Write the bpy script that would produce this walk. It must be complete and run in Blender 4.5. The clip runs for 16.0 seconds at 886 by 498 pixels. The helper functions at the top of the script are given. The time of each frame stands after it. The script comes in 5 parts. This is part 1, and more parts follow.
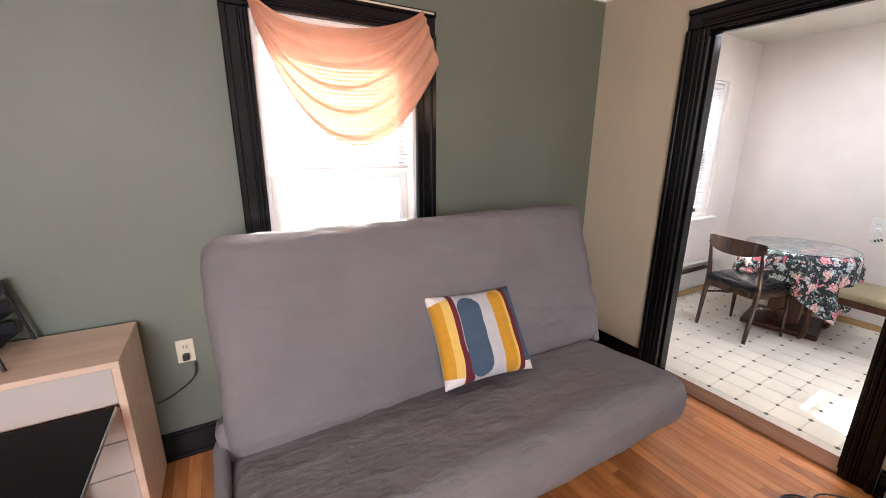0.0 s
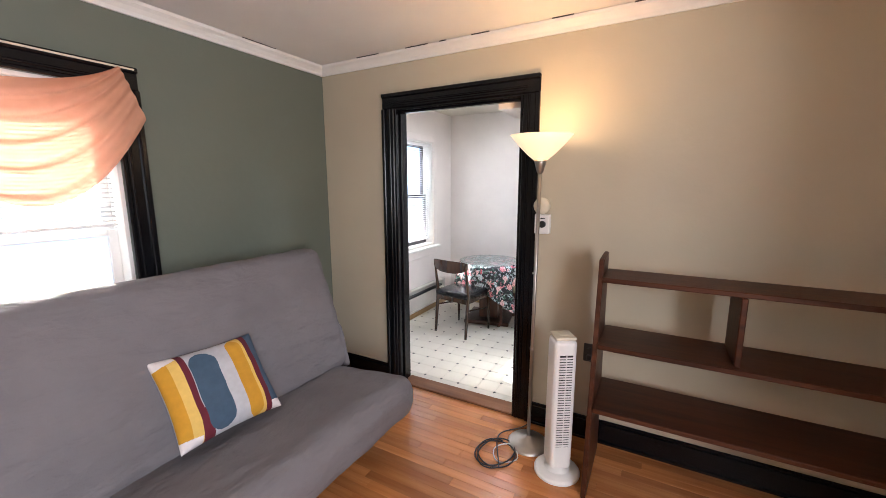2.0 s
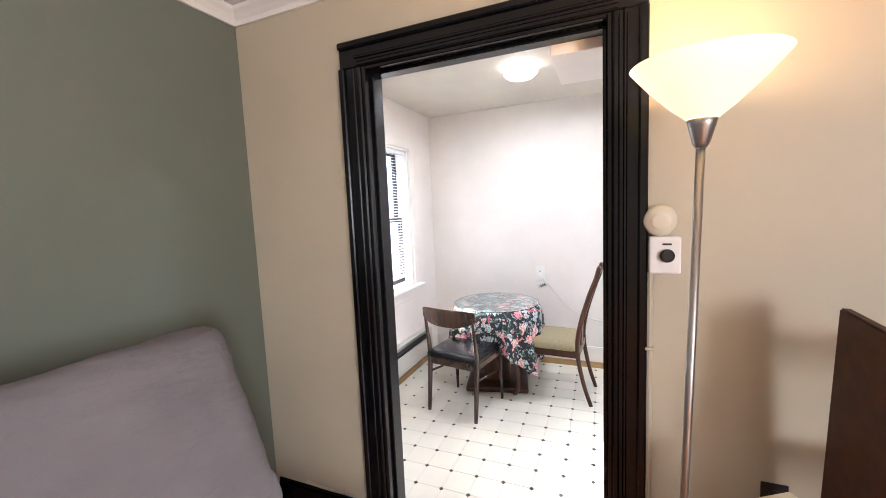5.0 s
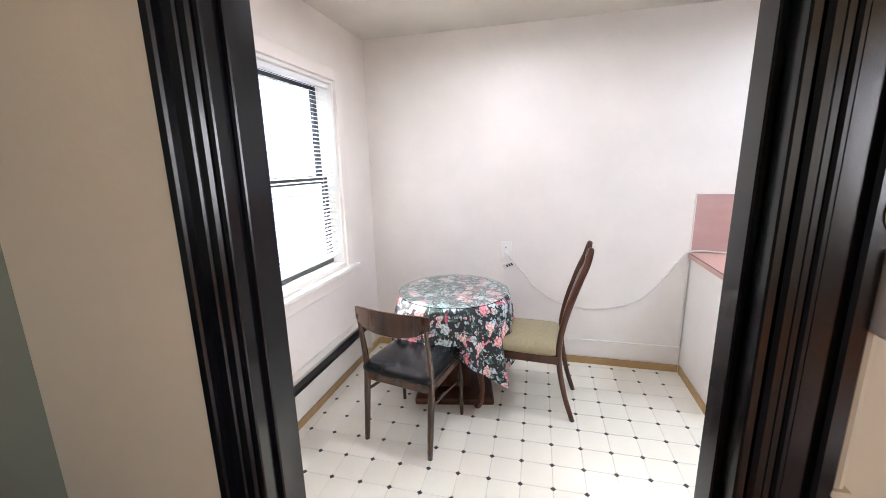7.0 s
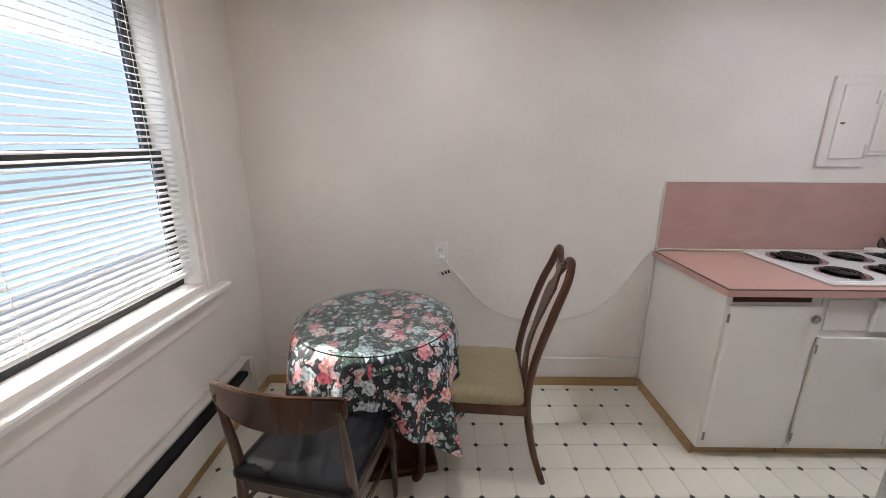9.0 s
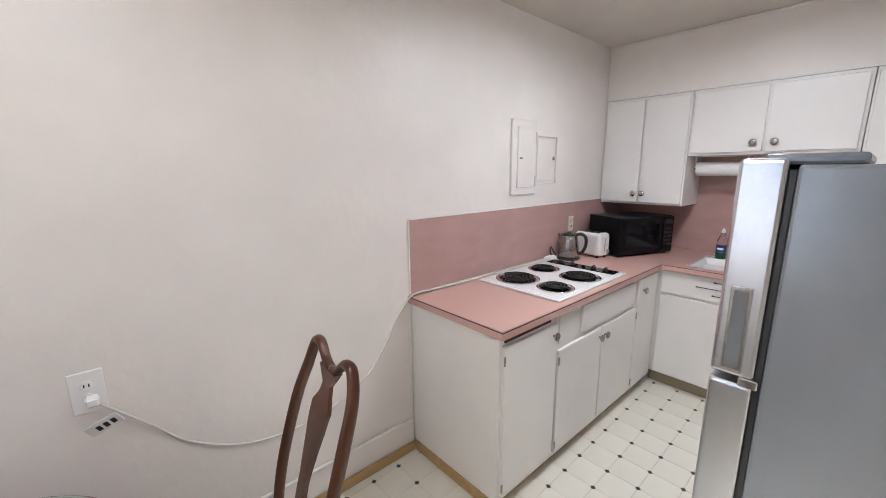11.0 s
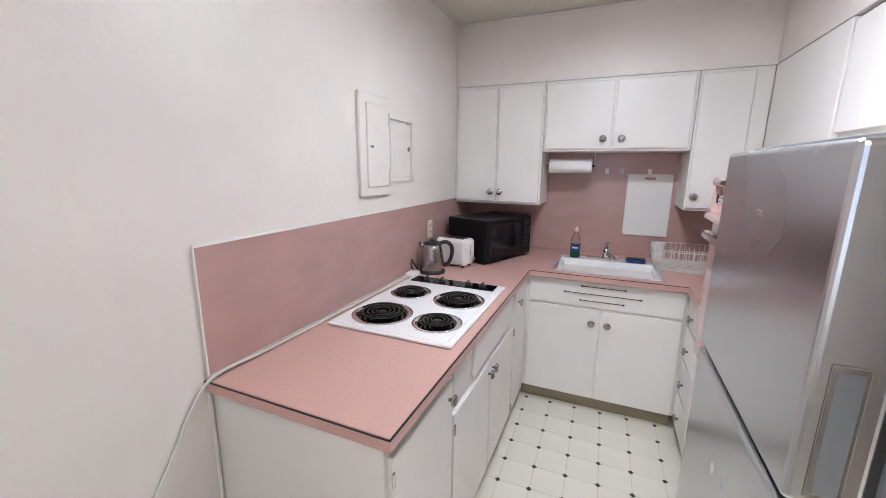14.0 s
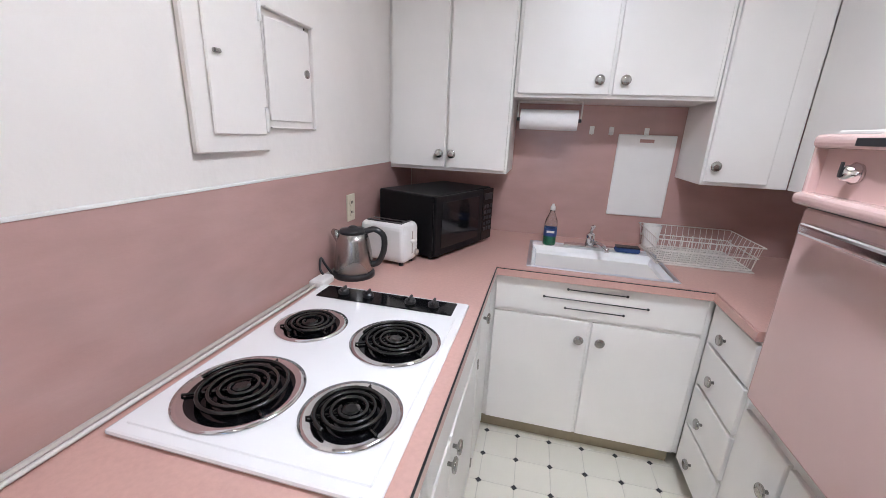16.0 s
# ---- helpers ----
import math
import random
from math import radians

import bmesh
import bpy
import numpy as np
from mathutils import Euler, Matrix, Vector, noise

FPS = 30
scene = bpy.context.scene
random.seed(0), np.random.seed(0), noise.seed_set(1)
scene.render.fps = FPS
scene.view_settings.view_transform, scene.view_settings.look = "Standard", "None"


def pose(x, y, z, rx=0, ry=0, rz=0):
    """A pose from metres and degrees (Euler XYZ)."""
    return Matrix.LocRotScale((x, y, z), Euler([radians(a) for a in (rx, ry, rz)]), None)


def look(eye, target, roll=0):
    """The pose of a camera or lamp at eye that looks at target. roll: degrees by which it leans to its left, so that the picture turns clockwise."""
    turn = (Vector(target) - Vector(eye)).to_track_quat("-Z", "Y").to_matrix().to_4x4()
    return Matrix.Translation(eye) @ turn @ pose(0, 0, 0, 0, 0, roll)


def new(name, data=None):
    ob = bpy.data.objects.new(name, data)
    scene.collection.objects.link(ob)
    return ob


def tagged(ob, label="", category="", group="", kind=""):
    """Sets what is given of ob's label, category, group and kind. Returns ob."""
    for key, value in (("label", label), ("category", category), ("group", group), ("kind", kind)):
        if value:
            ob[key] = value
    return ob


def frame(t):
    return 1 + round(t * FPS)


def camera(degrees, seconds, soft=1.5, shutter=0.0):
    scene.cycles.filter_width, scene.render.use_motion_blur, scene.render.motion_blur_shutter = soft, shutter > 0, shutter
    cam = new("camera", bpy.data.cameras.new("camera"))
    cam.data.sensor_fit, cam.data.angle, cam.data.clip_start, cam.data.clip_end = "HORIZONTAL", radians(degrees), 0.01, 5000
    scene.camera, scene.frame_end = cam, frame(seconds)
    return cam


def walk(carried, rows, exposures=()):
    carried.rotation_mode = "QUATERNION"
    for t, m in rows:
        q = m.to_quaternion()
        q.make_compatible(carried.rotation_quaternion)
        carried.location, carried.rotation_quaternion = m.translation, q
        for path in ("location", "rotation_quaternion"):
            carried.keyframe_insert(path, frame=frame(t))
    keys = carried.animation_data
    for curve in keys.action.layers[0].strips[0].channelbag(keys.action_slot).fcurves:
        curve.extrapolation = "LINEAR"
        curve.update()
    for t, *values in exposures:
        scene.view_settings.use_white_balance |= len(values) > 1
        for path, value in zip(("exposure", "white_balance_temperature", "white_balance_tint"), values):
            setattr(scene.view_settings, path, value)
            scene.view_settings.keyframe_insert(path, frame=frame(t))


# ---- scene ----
cam = camera(97.5, 16.0, soft=0.85)
PATH = [
    (0, (0.103, 0.302, 1.522), (1.052, 1.985, 1.007), 0.4),
    (0.5, (0.049, 0.144, 1.548), (1.249, 1.637, 0.973), 1.5),
    (1, (0.016, -0.021, 1.548), (1.457, 1.263, 1.024), 1.6),
    (1.5, (0.018, -0.114, 1.599), (1.639, 0.98, 1.18), 0.4),
    (2, (0.086, -0.082, 1.608), (1.815, 0.867, 1.28), -0.1),
    (2.5, (0.194, 0.037, 1.625), (1.98, 0.896, 1.356), -0.1),
    (3, (0.356, 0.094, 1.615), (2.141, 0.958, 1.356), -0.3),
    (3.5, (0.563, 0.173, 1.617), (2.312, 1.115, 1.387), -0.8),
    (4, (0.741, 0.357, 1.576), (2.495, 1.292, 1.352), -1.2),
    (4.2, (0.798, 0.447, 1.562), (2.576, 1.341, 1.36), -1.4),
    (6.5, (1.662, 0.957, 1.532), (3.543, 1.538, 1.183), -2.6),
    (7, (1.863, 1.021, 1.547), (3.754, 1.519, 1.126), -1.3),
    (7.5, (2.086, 1.016, 1.534), (3.977, 1.464, 1.061), 0.1),
    (8, (2.255, 1.057, 1.526), (4.167, 1.361, 1.022), 1.3),
    (8.5, (2.454, 1.178, 1.52), (4.376, 1.351, 0.997), 1.0),
    (9, (2.624, 1.271, 1.521), (4.554, 1.284, 0.996), 0.3),
    (9.5, (2.853, 1.272, 1.514), (4.78, 1.031, 1.037), -0.0),
    (10, (3.063, 1.196, 1.568), (4.912, 0.561, 1.146), -0.7),
    (10.2, (3.118, 1.185, 1.571), (4.906, 0.385, 1.167), -1.0),
    (12.3, (3.434, 1.23, 1.559), (4.508, -0.397, 1.115), 2.0),
    (12.5, (3.458, 1.195, 1.551), (4.518, -0.442, 1.108), 1.8),
    (13, (3.558, 1.03, 1.543), (4.559, -0.643, 1.098), 1.7),
    (13.5, (3.647, 0.89, 1.548), (4.564, -0.833, 1.113), 1.2),
    (14, (3.794, 0.725, 1.549), (4.563, -1.073, 1.133), 0.5),
    (14.5, (3.902, 0.567, 1.551), (4.588, -1.262, 1.123), 0.1),
    (15, (3.949, 0.324, 1.544), (4.634, -1.504, 1.107), 0.0),
    (15.5, (3.978, 0.134, 1.534), (4.58, -1.701, 1.015), 1.1),
    (16, (4.078, -0.028, 1.476), (4.524, -1.892, 0.903), 2.5),
]
walk(cam, [(t, look(eye, target, roll)) for t, eye, target, roll in PATH], [
    (0.0, 2.2, 6450, 15), (1.0, 2.1, 6300, 13), (2.0, 2.1, 6100, 11), (2.8, 2.3, 6050, 10), (3.5, 2.5, 6050, 10), (4.2, 2.55, 6100, 11),
    (6.5, 2.35, 6200, 12), (7.5, 2.1, 6200, 12), (8.2, 1.7, 6400, 12), (9.0, 1.15, 6700, 12), (9.6, 1.25, 6800, 12), (10.0, 1.6, 6500, 11), (10.2, 1.65, 6500, 11),
    (12.5, 1.62, 6500, 12), (13.5, 1.65, 6450, 12), (14.5, 1.75, 6350, 12), (16.0, 1.8, 6300, 12),
])

# ---- light ----
world = bpy.data.worlds.new("sky")
scene.world = world
world.use_nodes = True
wn = world.node_tree
sky = wn.nodes.new("ShaderNodeTexSky")
sky.sky_type = "NISHITA"
sky.sun_disc = False
sky.sun_elevation = radians(31)
sky.sun_rotation = radians(21)
wn.links.new(sky.outputs[0], wn.nodes["Background"].inputs[0])
wn.nodes["Background"].inputs[1].default_value = 0.06


def lamp(name, kind, m, energy, colour, size=None, size_y=None, radius=None):
    data = bpy.data.lights.new(name, kind)
    data.energy, data.color = energy, colour
    if kind == "AREA":
        data.shape, data.size, data.size_y = "RECTANGLE", size, size_y
    if kind == "SUN":
        data.angle = radians(0.6)
    if radius is not None:
        data.shadow_soft_size = radius
    ob = new(name, data)
    ob.matrix_world = m
    return ob


lamp("sun", "SUN", look((0, 0, 0), (-0.33, -1.0, -0.62)), 5.0, (1.0, 0.95, 0.88))
lamp("window_light_kitchen", "AREA", look((3.90, 2.90, 2.90), (3.90, 2.0, 1.35)), 14, (0.62, 0.80, 1.0), 0.9, 0.5)
lamp("window_light_living", "AREA", look((0.685, 2.90, 2.90), (0.685, 2.0, 1.35)), 4.0, (0.66, 0.82, 1.0), 0.8, 0.5)
# Fill for the living room, from an unseen window assumed behind the camera.
lamp("assumed_window_light_back", "AREA", look((-0.95, -2.12, 1.65), (-0.8, 0, 1.2)), 34, (0.92, 0.90, 0.94), 1.3, 1.3)

# ---- materials ----


def mat(name, colour, rough=0.5, metal=0.0, vary=0.06, scale=6.0, bump=0.0, bscale=60.0, colour2=None, coat=0.0, spec=0.5,
        stretch=(1, 1, 1), detail=4.0, island=0.0):
    """Two-scale varied surface: broad tone drift and fine grain with relief."""
    m = bpy.data.materials.new(name)
    m.use_nodes = True
    nt = m.node_tree
    b = nt.nodes["Principled BSDF"]
    tc = nt.nodes.new("ShaderNodeTexCoord")
    mp = nt.nodes.new("ShaderNodeMapping")
    mp.inputs["Scale"].default_value = stretch
    nt.links.new(tc.outputs["Object"], mp.inputs[0])
    n1 = nt.nodes.new("ShaderNodeTexNoise")
    n1.inputs["Scale"].default_value = scale
    n1.inputs["Detail"].default_value = detail
    nt.links.new(mp.outputs[0], n1.inputs[0])
    ramp = nt.nodes.new("ShaderNodeValToRGB")
    c2 = colour2 or tuple(max(0, c * (1 - 2.2 * vary)) for c in colour)
    ramp.color_ramp.elements[0].position, ramp.color_ramp.elements[1].position = 0.3, 0.7
    ramp.color_ramp.elements[0].color = (*c2, 1)
    ramp.color_ramp.elements[1].color = (*colour, 1)
    nt.links.new(n1.outputs[0], ramp.inputs[0])
    out = ramp.outputs[0]
    if island:
        oi = nt.nodes.new("ShaderNodeObjectInfo")
        hsv = nt.nodes.new("ShaderNodeHueSaturation")
        mr = nt.nodes.new("ShaderNodeMapRange")
        mr.inputs[3].default_value, mr.inputs[4].default_value = 1 - island, 1 + island
        nt.links.new(oi.outputs["Random"], mr.inputs[0])
        nt.links.new(mr.outputs[0], hsv.inputs["Value"])
        nt.links.new(out, hsv.inputs["Color"])
        out = hsv.outputs[0]
    nt.links.new(out, b.inputs["Base Color"])
    b.inputs["Metallic"].default_value = metal
    b.inputs["Coat Weight"].default_value = coat
    b.inputs["Specular IOR Level"].default_value = spec
    n2 = nt.nodes.new("ShaderNodeTexNoise")
    n2.inputs["Scale"].default_value = bscale
    n2.inputs["Detail"].default_value = 3
    nt.links.new(mp.outputs[0], n2.inputs[0])
    rr = nt.nodes.new("ShaderNodeMapRange")
    rr.inputs[3].default_value, rr.inputs[4].default_value = max(0.02, rough - 0.06), min(1, rough + 0.06)
    nt.links.new(n2.outputs[0], rr.inputs[0])
    nt.links.new(rr.outputs[0], b.inputs["Roughness"])
    if bump:
        bp = nt.nodes.new("ShaderNodeBump")
        bp.inputs["Strength"].default_value = bump
        bp.inputs["Distance"].default_value = 0.004
        nt.links.new(n2.outputs[0], bp.inputs["Height"])
        nt.links.new(bp.outputs[0], b.inputs["Normal"])
    return m


def creases(m, scale, depth):
    """Adds a second, broader relief of soft folds to a cloth."""
    nt = m.node_tree
    old = [n for n in nt.nodes if n.bl_idname == "ShaderNodeBump"][0]
    tc = nt.nodes.new("ShaderNodeTexCoord")
    mp = nt.nodes.new("ShaderNodeMapping")
    mp.inputs["Scale"].default_value = (1.0, 2.0, 2.4)
    mp.inputs["Rotation"].default_value = (0.2, 0.35, 0.3)
    n = nt.nodes.new("ShaderNodeTexNoise")
    n.inputs["Scale"].default_value = scale
    n.inputs["Detail"].default_value = 3
    n.inputs["Distortion"].default_value = 0.25
    bp = nt.nodes.new("ShaderNodeBump")
    bp.inputs["Strength"].default_value = 0.75
    bp.inputs["Distance"].default_value = depth
    nt.links.new(tc.outputs["Object"], mp.inputs[0])
    nt.links.new(mp.outputs[0], n.inputs[0])
    nt.links.new(n.outputs[0], bp.inputs["Height"])
    nt.links.new(bp.outputs[0], old.inputs["Normal"])


def wood(name, light, dark, rough=0.4, axis=1, island=0.0, coat=0.0, scale=9.0, spec=0.5):
    st = [14.0, 14.0, 14.0]
    st[axis] = 0.9
    m = mat(name, light, rough, 0, 0.1, scale / 9.0 * 1.6, 0.12, 22.0, dark, coat, spec, tuple(st), 6.0, island)
    return m


def emit(name, colour, strength):
    m = bpy.data.materials.new(name)
    m.use_nodes = True
    b = m.node_tree.nodes["Principled BSDF"]
    b.inputs["Base Color"].default_value = (*colour, 1)
    b.inputs["Emission Color"].default_value = (*colour, 1)
    b.inputs["Emission Strength"].default_value = strength
    return m


def glass(name, colour=(0.95, 1, 0.98), rough=0.02):
    m = bpy.data.materials.new(name)
    m.use_nodes = True
    b = m.node_tree.nodes["Principled BSDF"]
    b.inputs["Base Color"].default_value = (*colour, 1)
    b.inputs["Transmission Weight"].default_value = 1
    b.inputs["Roughness"].default_value = rough
    b.inputs["IOR"].default_value = 1.45
    return m


GREEN = mat("green_wall_paint", (0.138, 0.158, 0.124), 0.55, vary=0.04, scale=1.6, bump=0.25, bscale=26)
BEIGE = mat("beige_wall_paint", (0.50, 0.445, 0.335), 0.55, vary=0.035, scale=1.6, bump=0.35, bscale=22)
CREAM = mat("cream_wall_paint", (0.80, 0.752, 0.71), 0.42, vary=0.04, scale=2.6, bump=0.38, bscale=22)
CEIL = mat("ceiling_paint", (0.83, 0.83, 0.83), 0.7, vary=0.03, scale=2, bump=0.2, bscale=30)
# Dull cream, set lower than CEIL to carry the kitchen ceiling's shade.
CEIL_K = mat("dull_cream_ceiling_paint_with_shade", (0.66, 0.62, 0.55), 0.6, vary=0.05, scale=2, bump=0.2, bscale=30)
WHITE_TRIM = mat("white_trim_paint", (0.80, 0.785, 0.75), 0.4, vary=0.04, scale=5, bump=0.1, bscale=30)
BLACK_TRIM = mat("black_gloss_paint", (0.005, 0.0055, 0.007), 0.2, vary=0.2, scale=4, bump=0.10, bscale=18, spec=0.3)
CAB = mat("cabinet_paint", (0.81, 0.785, 0.755), 0.34, vary=0.025, scale=3, bump=0.08, bscale=24)
PINK = mat("pink_laminate", (0.61, 0.375, 0.325), 0.32, vary=0.035, scale=90, bump=0.05, bscale=160)
PINK_WALL = mat("pink_splashback", (0.50, 0.315, 0.29), 0.15, vary=0.05, scale=5, bump=0.10, bscale=45, stretch=(1, 1, 2.8))
PINK_ENAMEL = mat("pink_enamel", (0.63, 0.44, 0.41), 0.14, vary=0.02, scale=3, coat=0.4)
OAK = wood("oak_floor", (0.54, 0.225, 0.075), (0.36, 0.125, 0.036), 0.25, 1, 0.26, 0.15)
# Darker than TAN: the toe-space shade is put into this colour.
KICK = mat("kick_board_painted_shade", (0.30, 0.25, 0.17), 0.5, vary=0.1, scale=5)
TAN = wood("tan_baseboard", (0.44, 0.29, 0.13), (0.36, 0.22, 0.09), 0.45, 1)
VINYL = mat("vinyl_tile", (0.79, 0.76, 0.67), 0.22, vary=0.03, scale=3, bump=0.03, bscale=60, island=0.015)
JOINT = mat("vinyl_joint", (0.63, 0.60, 0.53), 0.4, vary=0.08, scale=8)
DOT = mat("black_dot", (0.018, 0.018, 0.02), 0.3, vary=0.1)
FUTON = mat("grey_cotton_cover", (0.190, 0.178, 0.186), 0.92, vary=0.05, scale=5, bump=0.35, bscale=240, spec=0.2)
creases(FUTON, 6.0, 0.03)
WALNUT = wood("dark_walnut", (0.085, 0.024, 0.008), (0.028, 0.007, 0.003), 0.45, 1, coat=0.0, spec=0.3)
CHAIR_WOOD = wood("walnut_chair", (0.060, 0.027, 0.014), (0.028, 0.012, 0.006), 0.24, 2, coat=0.3, spec=0.5)
MAHOG = wood("mahogany_chair", (0.085, 0.029, 0.013), (0.038, 0.012, 0.006), 0.3, 2, spec=0.4)
THRESH = wood("worn_oak_threshold", (0.20, 0.085, 0.038), (0.11, 0.042, 0.018), 0.55, 1, spec=0.2)
BIRCH = wood("pale_birch", (0.66, 0.50, 0.38), (0.56, 0.40, 0.29), 0.45, 0)
GREIGE = mat("greige_drawer", (0.48, 0.43, 0.39), 0.4, vary=0.03)
LEATHER = mat("black_vinyl_seat", (0.009, 0.010, 0.012), 0.2, vary=0.2, spec=0.22, scale=8, bump=0.12, bscale=120)
OLIVE = mat("olive_gold_upholstery", (0.36, 0.31, 0.19), 0.85, vary=0.10, scale=30, bump=0.4, bscale=160, stretch=(8, 1, 1))
STEEL = mat("brushed_steel", (0.74, 0.77, 0.82), 0.32, 1.0, vary=0.01, scale=2, bump=0.0, bscale=1.5)
FRIDGE_STEEL = mat("dull_fridge_steel", (0.62, 0.635, 0.67), 0.26, 1.0, vary=0.01, scale=2, bump=0.0, bscale=1.5)
GRIP = mat("grey_grip_recess", (0.16, 0.17, 0.185), 0.35, vary=0.03)
KETTLE = mat("polished_kettle_steel", (0.42, 0.40, 0.38), 0.27, 1.0, vary=0.01, scale=2, bscale=2)
CHROME = mat("chrome", (0.75, 0.75, 0.76), 0.10, 1.0, vary=0.02)
PEWTER = mat("pewter_knob", (0.46, 0.45, 0.43), 0.22, 1.0, vary=0.05, scale=40)
FRIDGE_SIDE = mat("grey_fridge_side", (0.275, 0.30, 0.335), 0.24, 0.45, vary=0.03, scale=4, bump=0.12, bscale=90)
DARK = mat("dark_plastic", (0.02, 0.02, 0.022), 0.35, vary=0.1)
MW_BLACK = mat("black_microwave", (0.005, 0.005, 0.006), 0.45, vary=0.1, spec=0.2, bump=0.05, bscale=200)
BLACK_GLASS = mat("black_glass", (0.004, 0.004, 0.005), 0.08, vary=0.05, spec=0.3)
WHITE_PLASTIC = mat("white_plastic", (0.80, 0.79, 0.77), 0.35, vary=0.02)
ENAMEL = mat("white_enamel", (0.85, 0.85, 0.86), 0.12, vary=0.015, scale=3, coat=0.3)
COIL = mat("black_coil", (0.009, 0.009, 0.009), 0.22, vary=0.2, scale=20, bump=0.1)
GREEN_SOAP = mat("green_soap", (0.01, 0.20, 0.085), 0.1, vary=0.05)
CLEAR = glass("clear_plastic")
PANE = glass("window_glass", (1, 1, 1), 0.0)
TABLE_GLASS = glass("table_glass", (0.86, 0.97, 0.94), 0.01)
BLUE = mat("blue_sponge", (0.03, 0.07, 0.22), 0.9, vary=0.15, scale=60, bump=0.4, bscale=300)
PAPER = mat("paper_towel", (0.82, 0.81, 0.80), 0.95, vary=0.03, bump=0.2, bscale=200)
DARKSASH = mat("dark_window_sash", (0.02, 0.02, 0.022), 0.4, vary=0.1)
SLAT = mat("white_blind_slat", (0.82, 0.82, 0.82), 0.4, vary=0.02)
IVORY = mat("ivory_plate", (0.66, 0.60, 0.47), 0.4, vary=0.03)
DISH = mat("white_wire", (0.80, 0.76, 0.71), 0.35, vary=0.05)
SILVERLAMP = mat("satin_nickel", (0.42, 0.40, 0.37), 0.40, 1.0, vary=0.0)
HEATER = mat("heater_enamel", (0.62, 0.60, 0.55), 0.4, vary=0.05)
CORD = mat("white_cord", (0.70, 0.68, 0.64), 0.5, vary=0.05)
BACKDROP = emit("bright_outdoors", (0.52, 0.72, 1.0), 0.40)
SHADE = emit("lit_lamp_shade", (1.0, 0.74, 0.44), 0.22)
GLOBE = emit("lit_ceiling_globe", (1.0, 0.93, 0.85), 1.5)
SHEER = mat("peach_sheer", (0.80, 0.42, 0.27), 0.8, vary=0.06, scale=14, bump=0.2, bscale=200)
nt = SHEER.node_tree
tr = nt.nodes.new("ShaderNodeBsdfTranslucent")
tr.inputs[0].default_value = (0.62, 0.30, 0.20, 1)
mx = nt.nodes.new("ShaderNodeMixShader")
mx.inputs[0].default_value = 0.38
nt.links.new(nt.nodes["Principled BSDF"].outputs[0], mx.inputs[1])
nt.links.new(tr.outputs[0], mx.inputs[2])
nt.links.new(mx.outputs[0], nt.nodes["Material Output"].inputs[0])


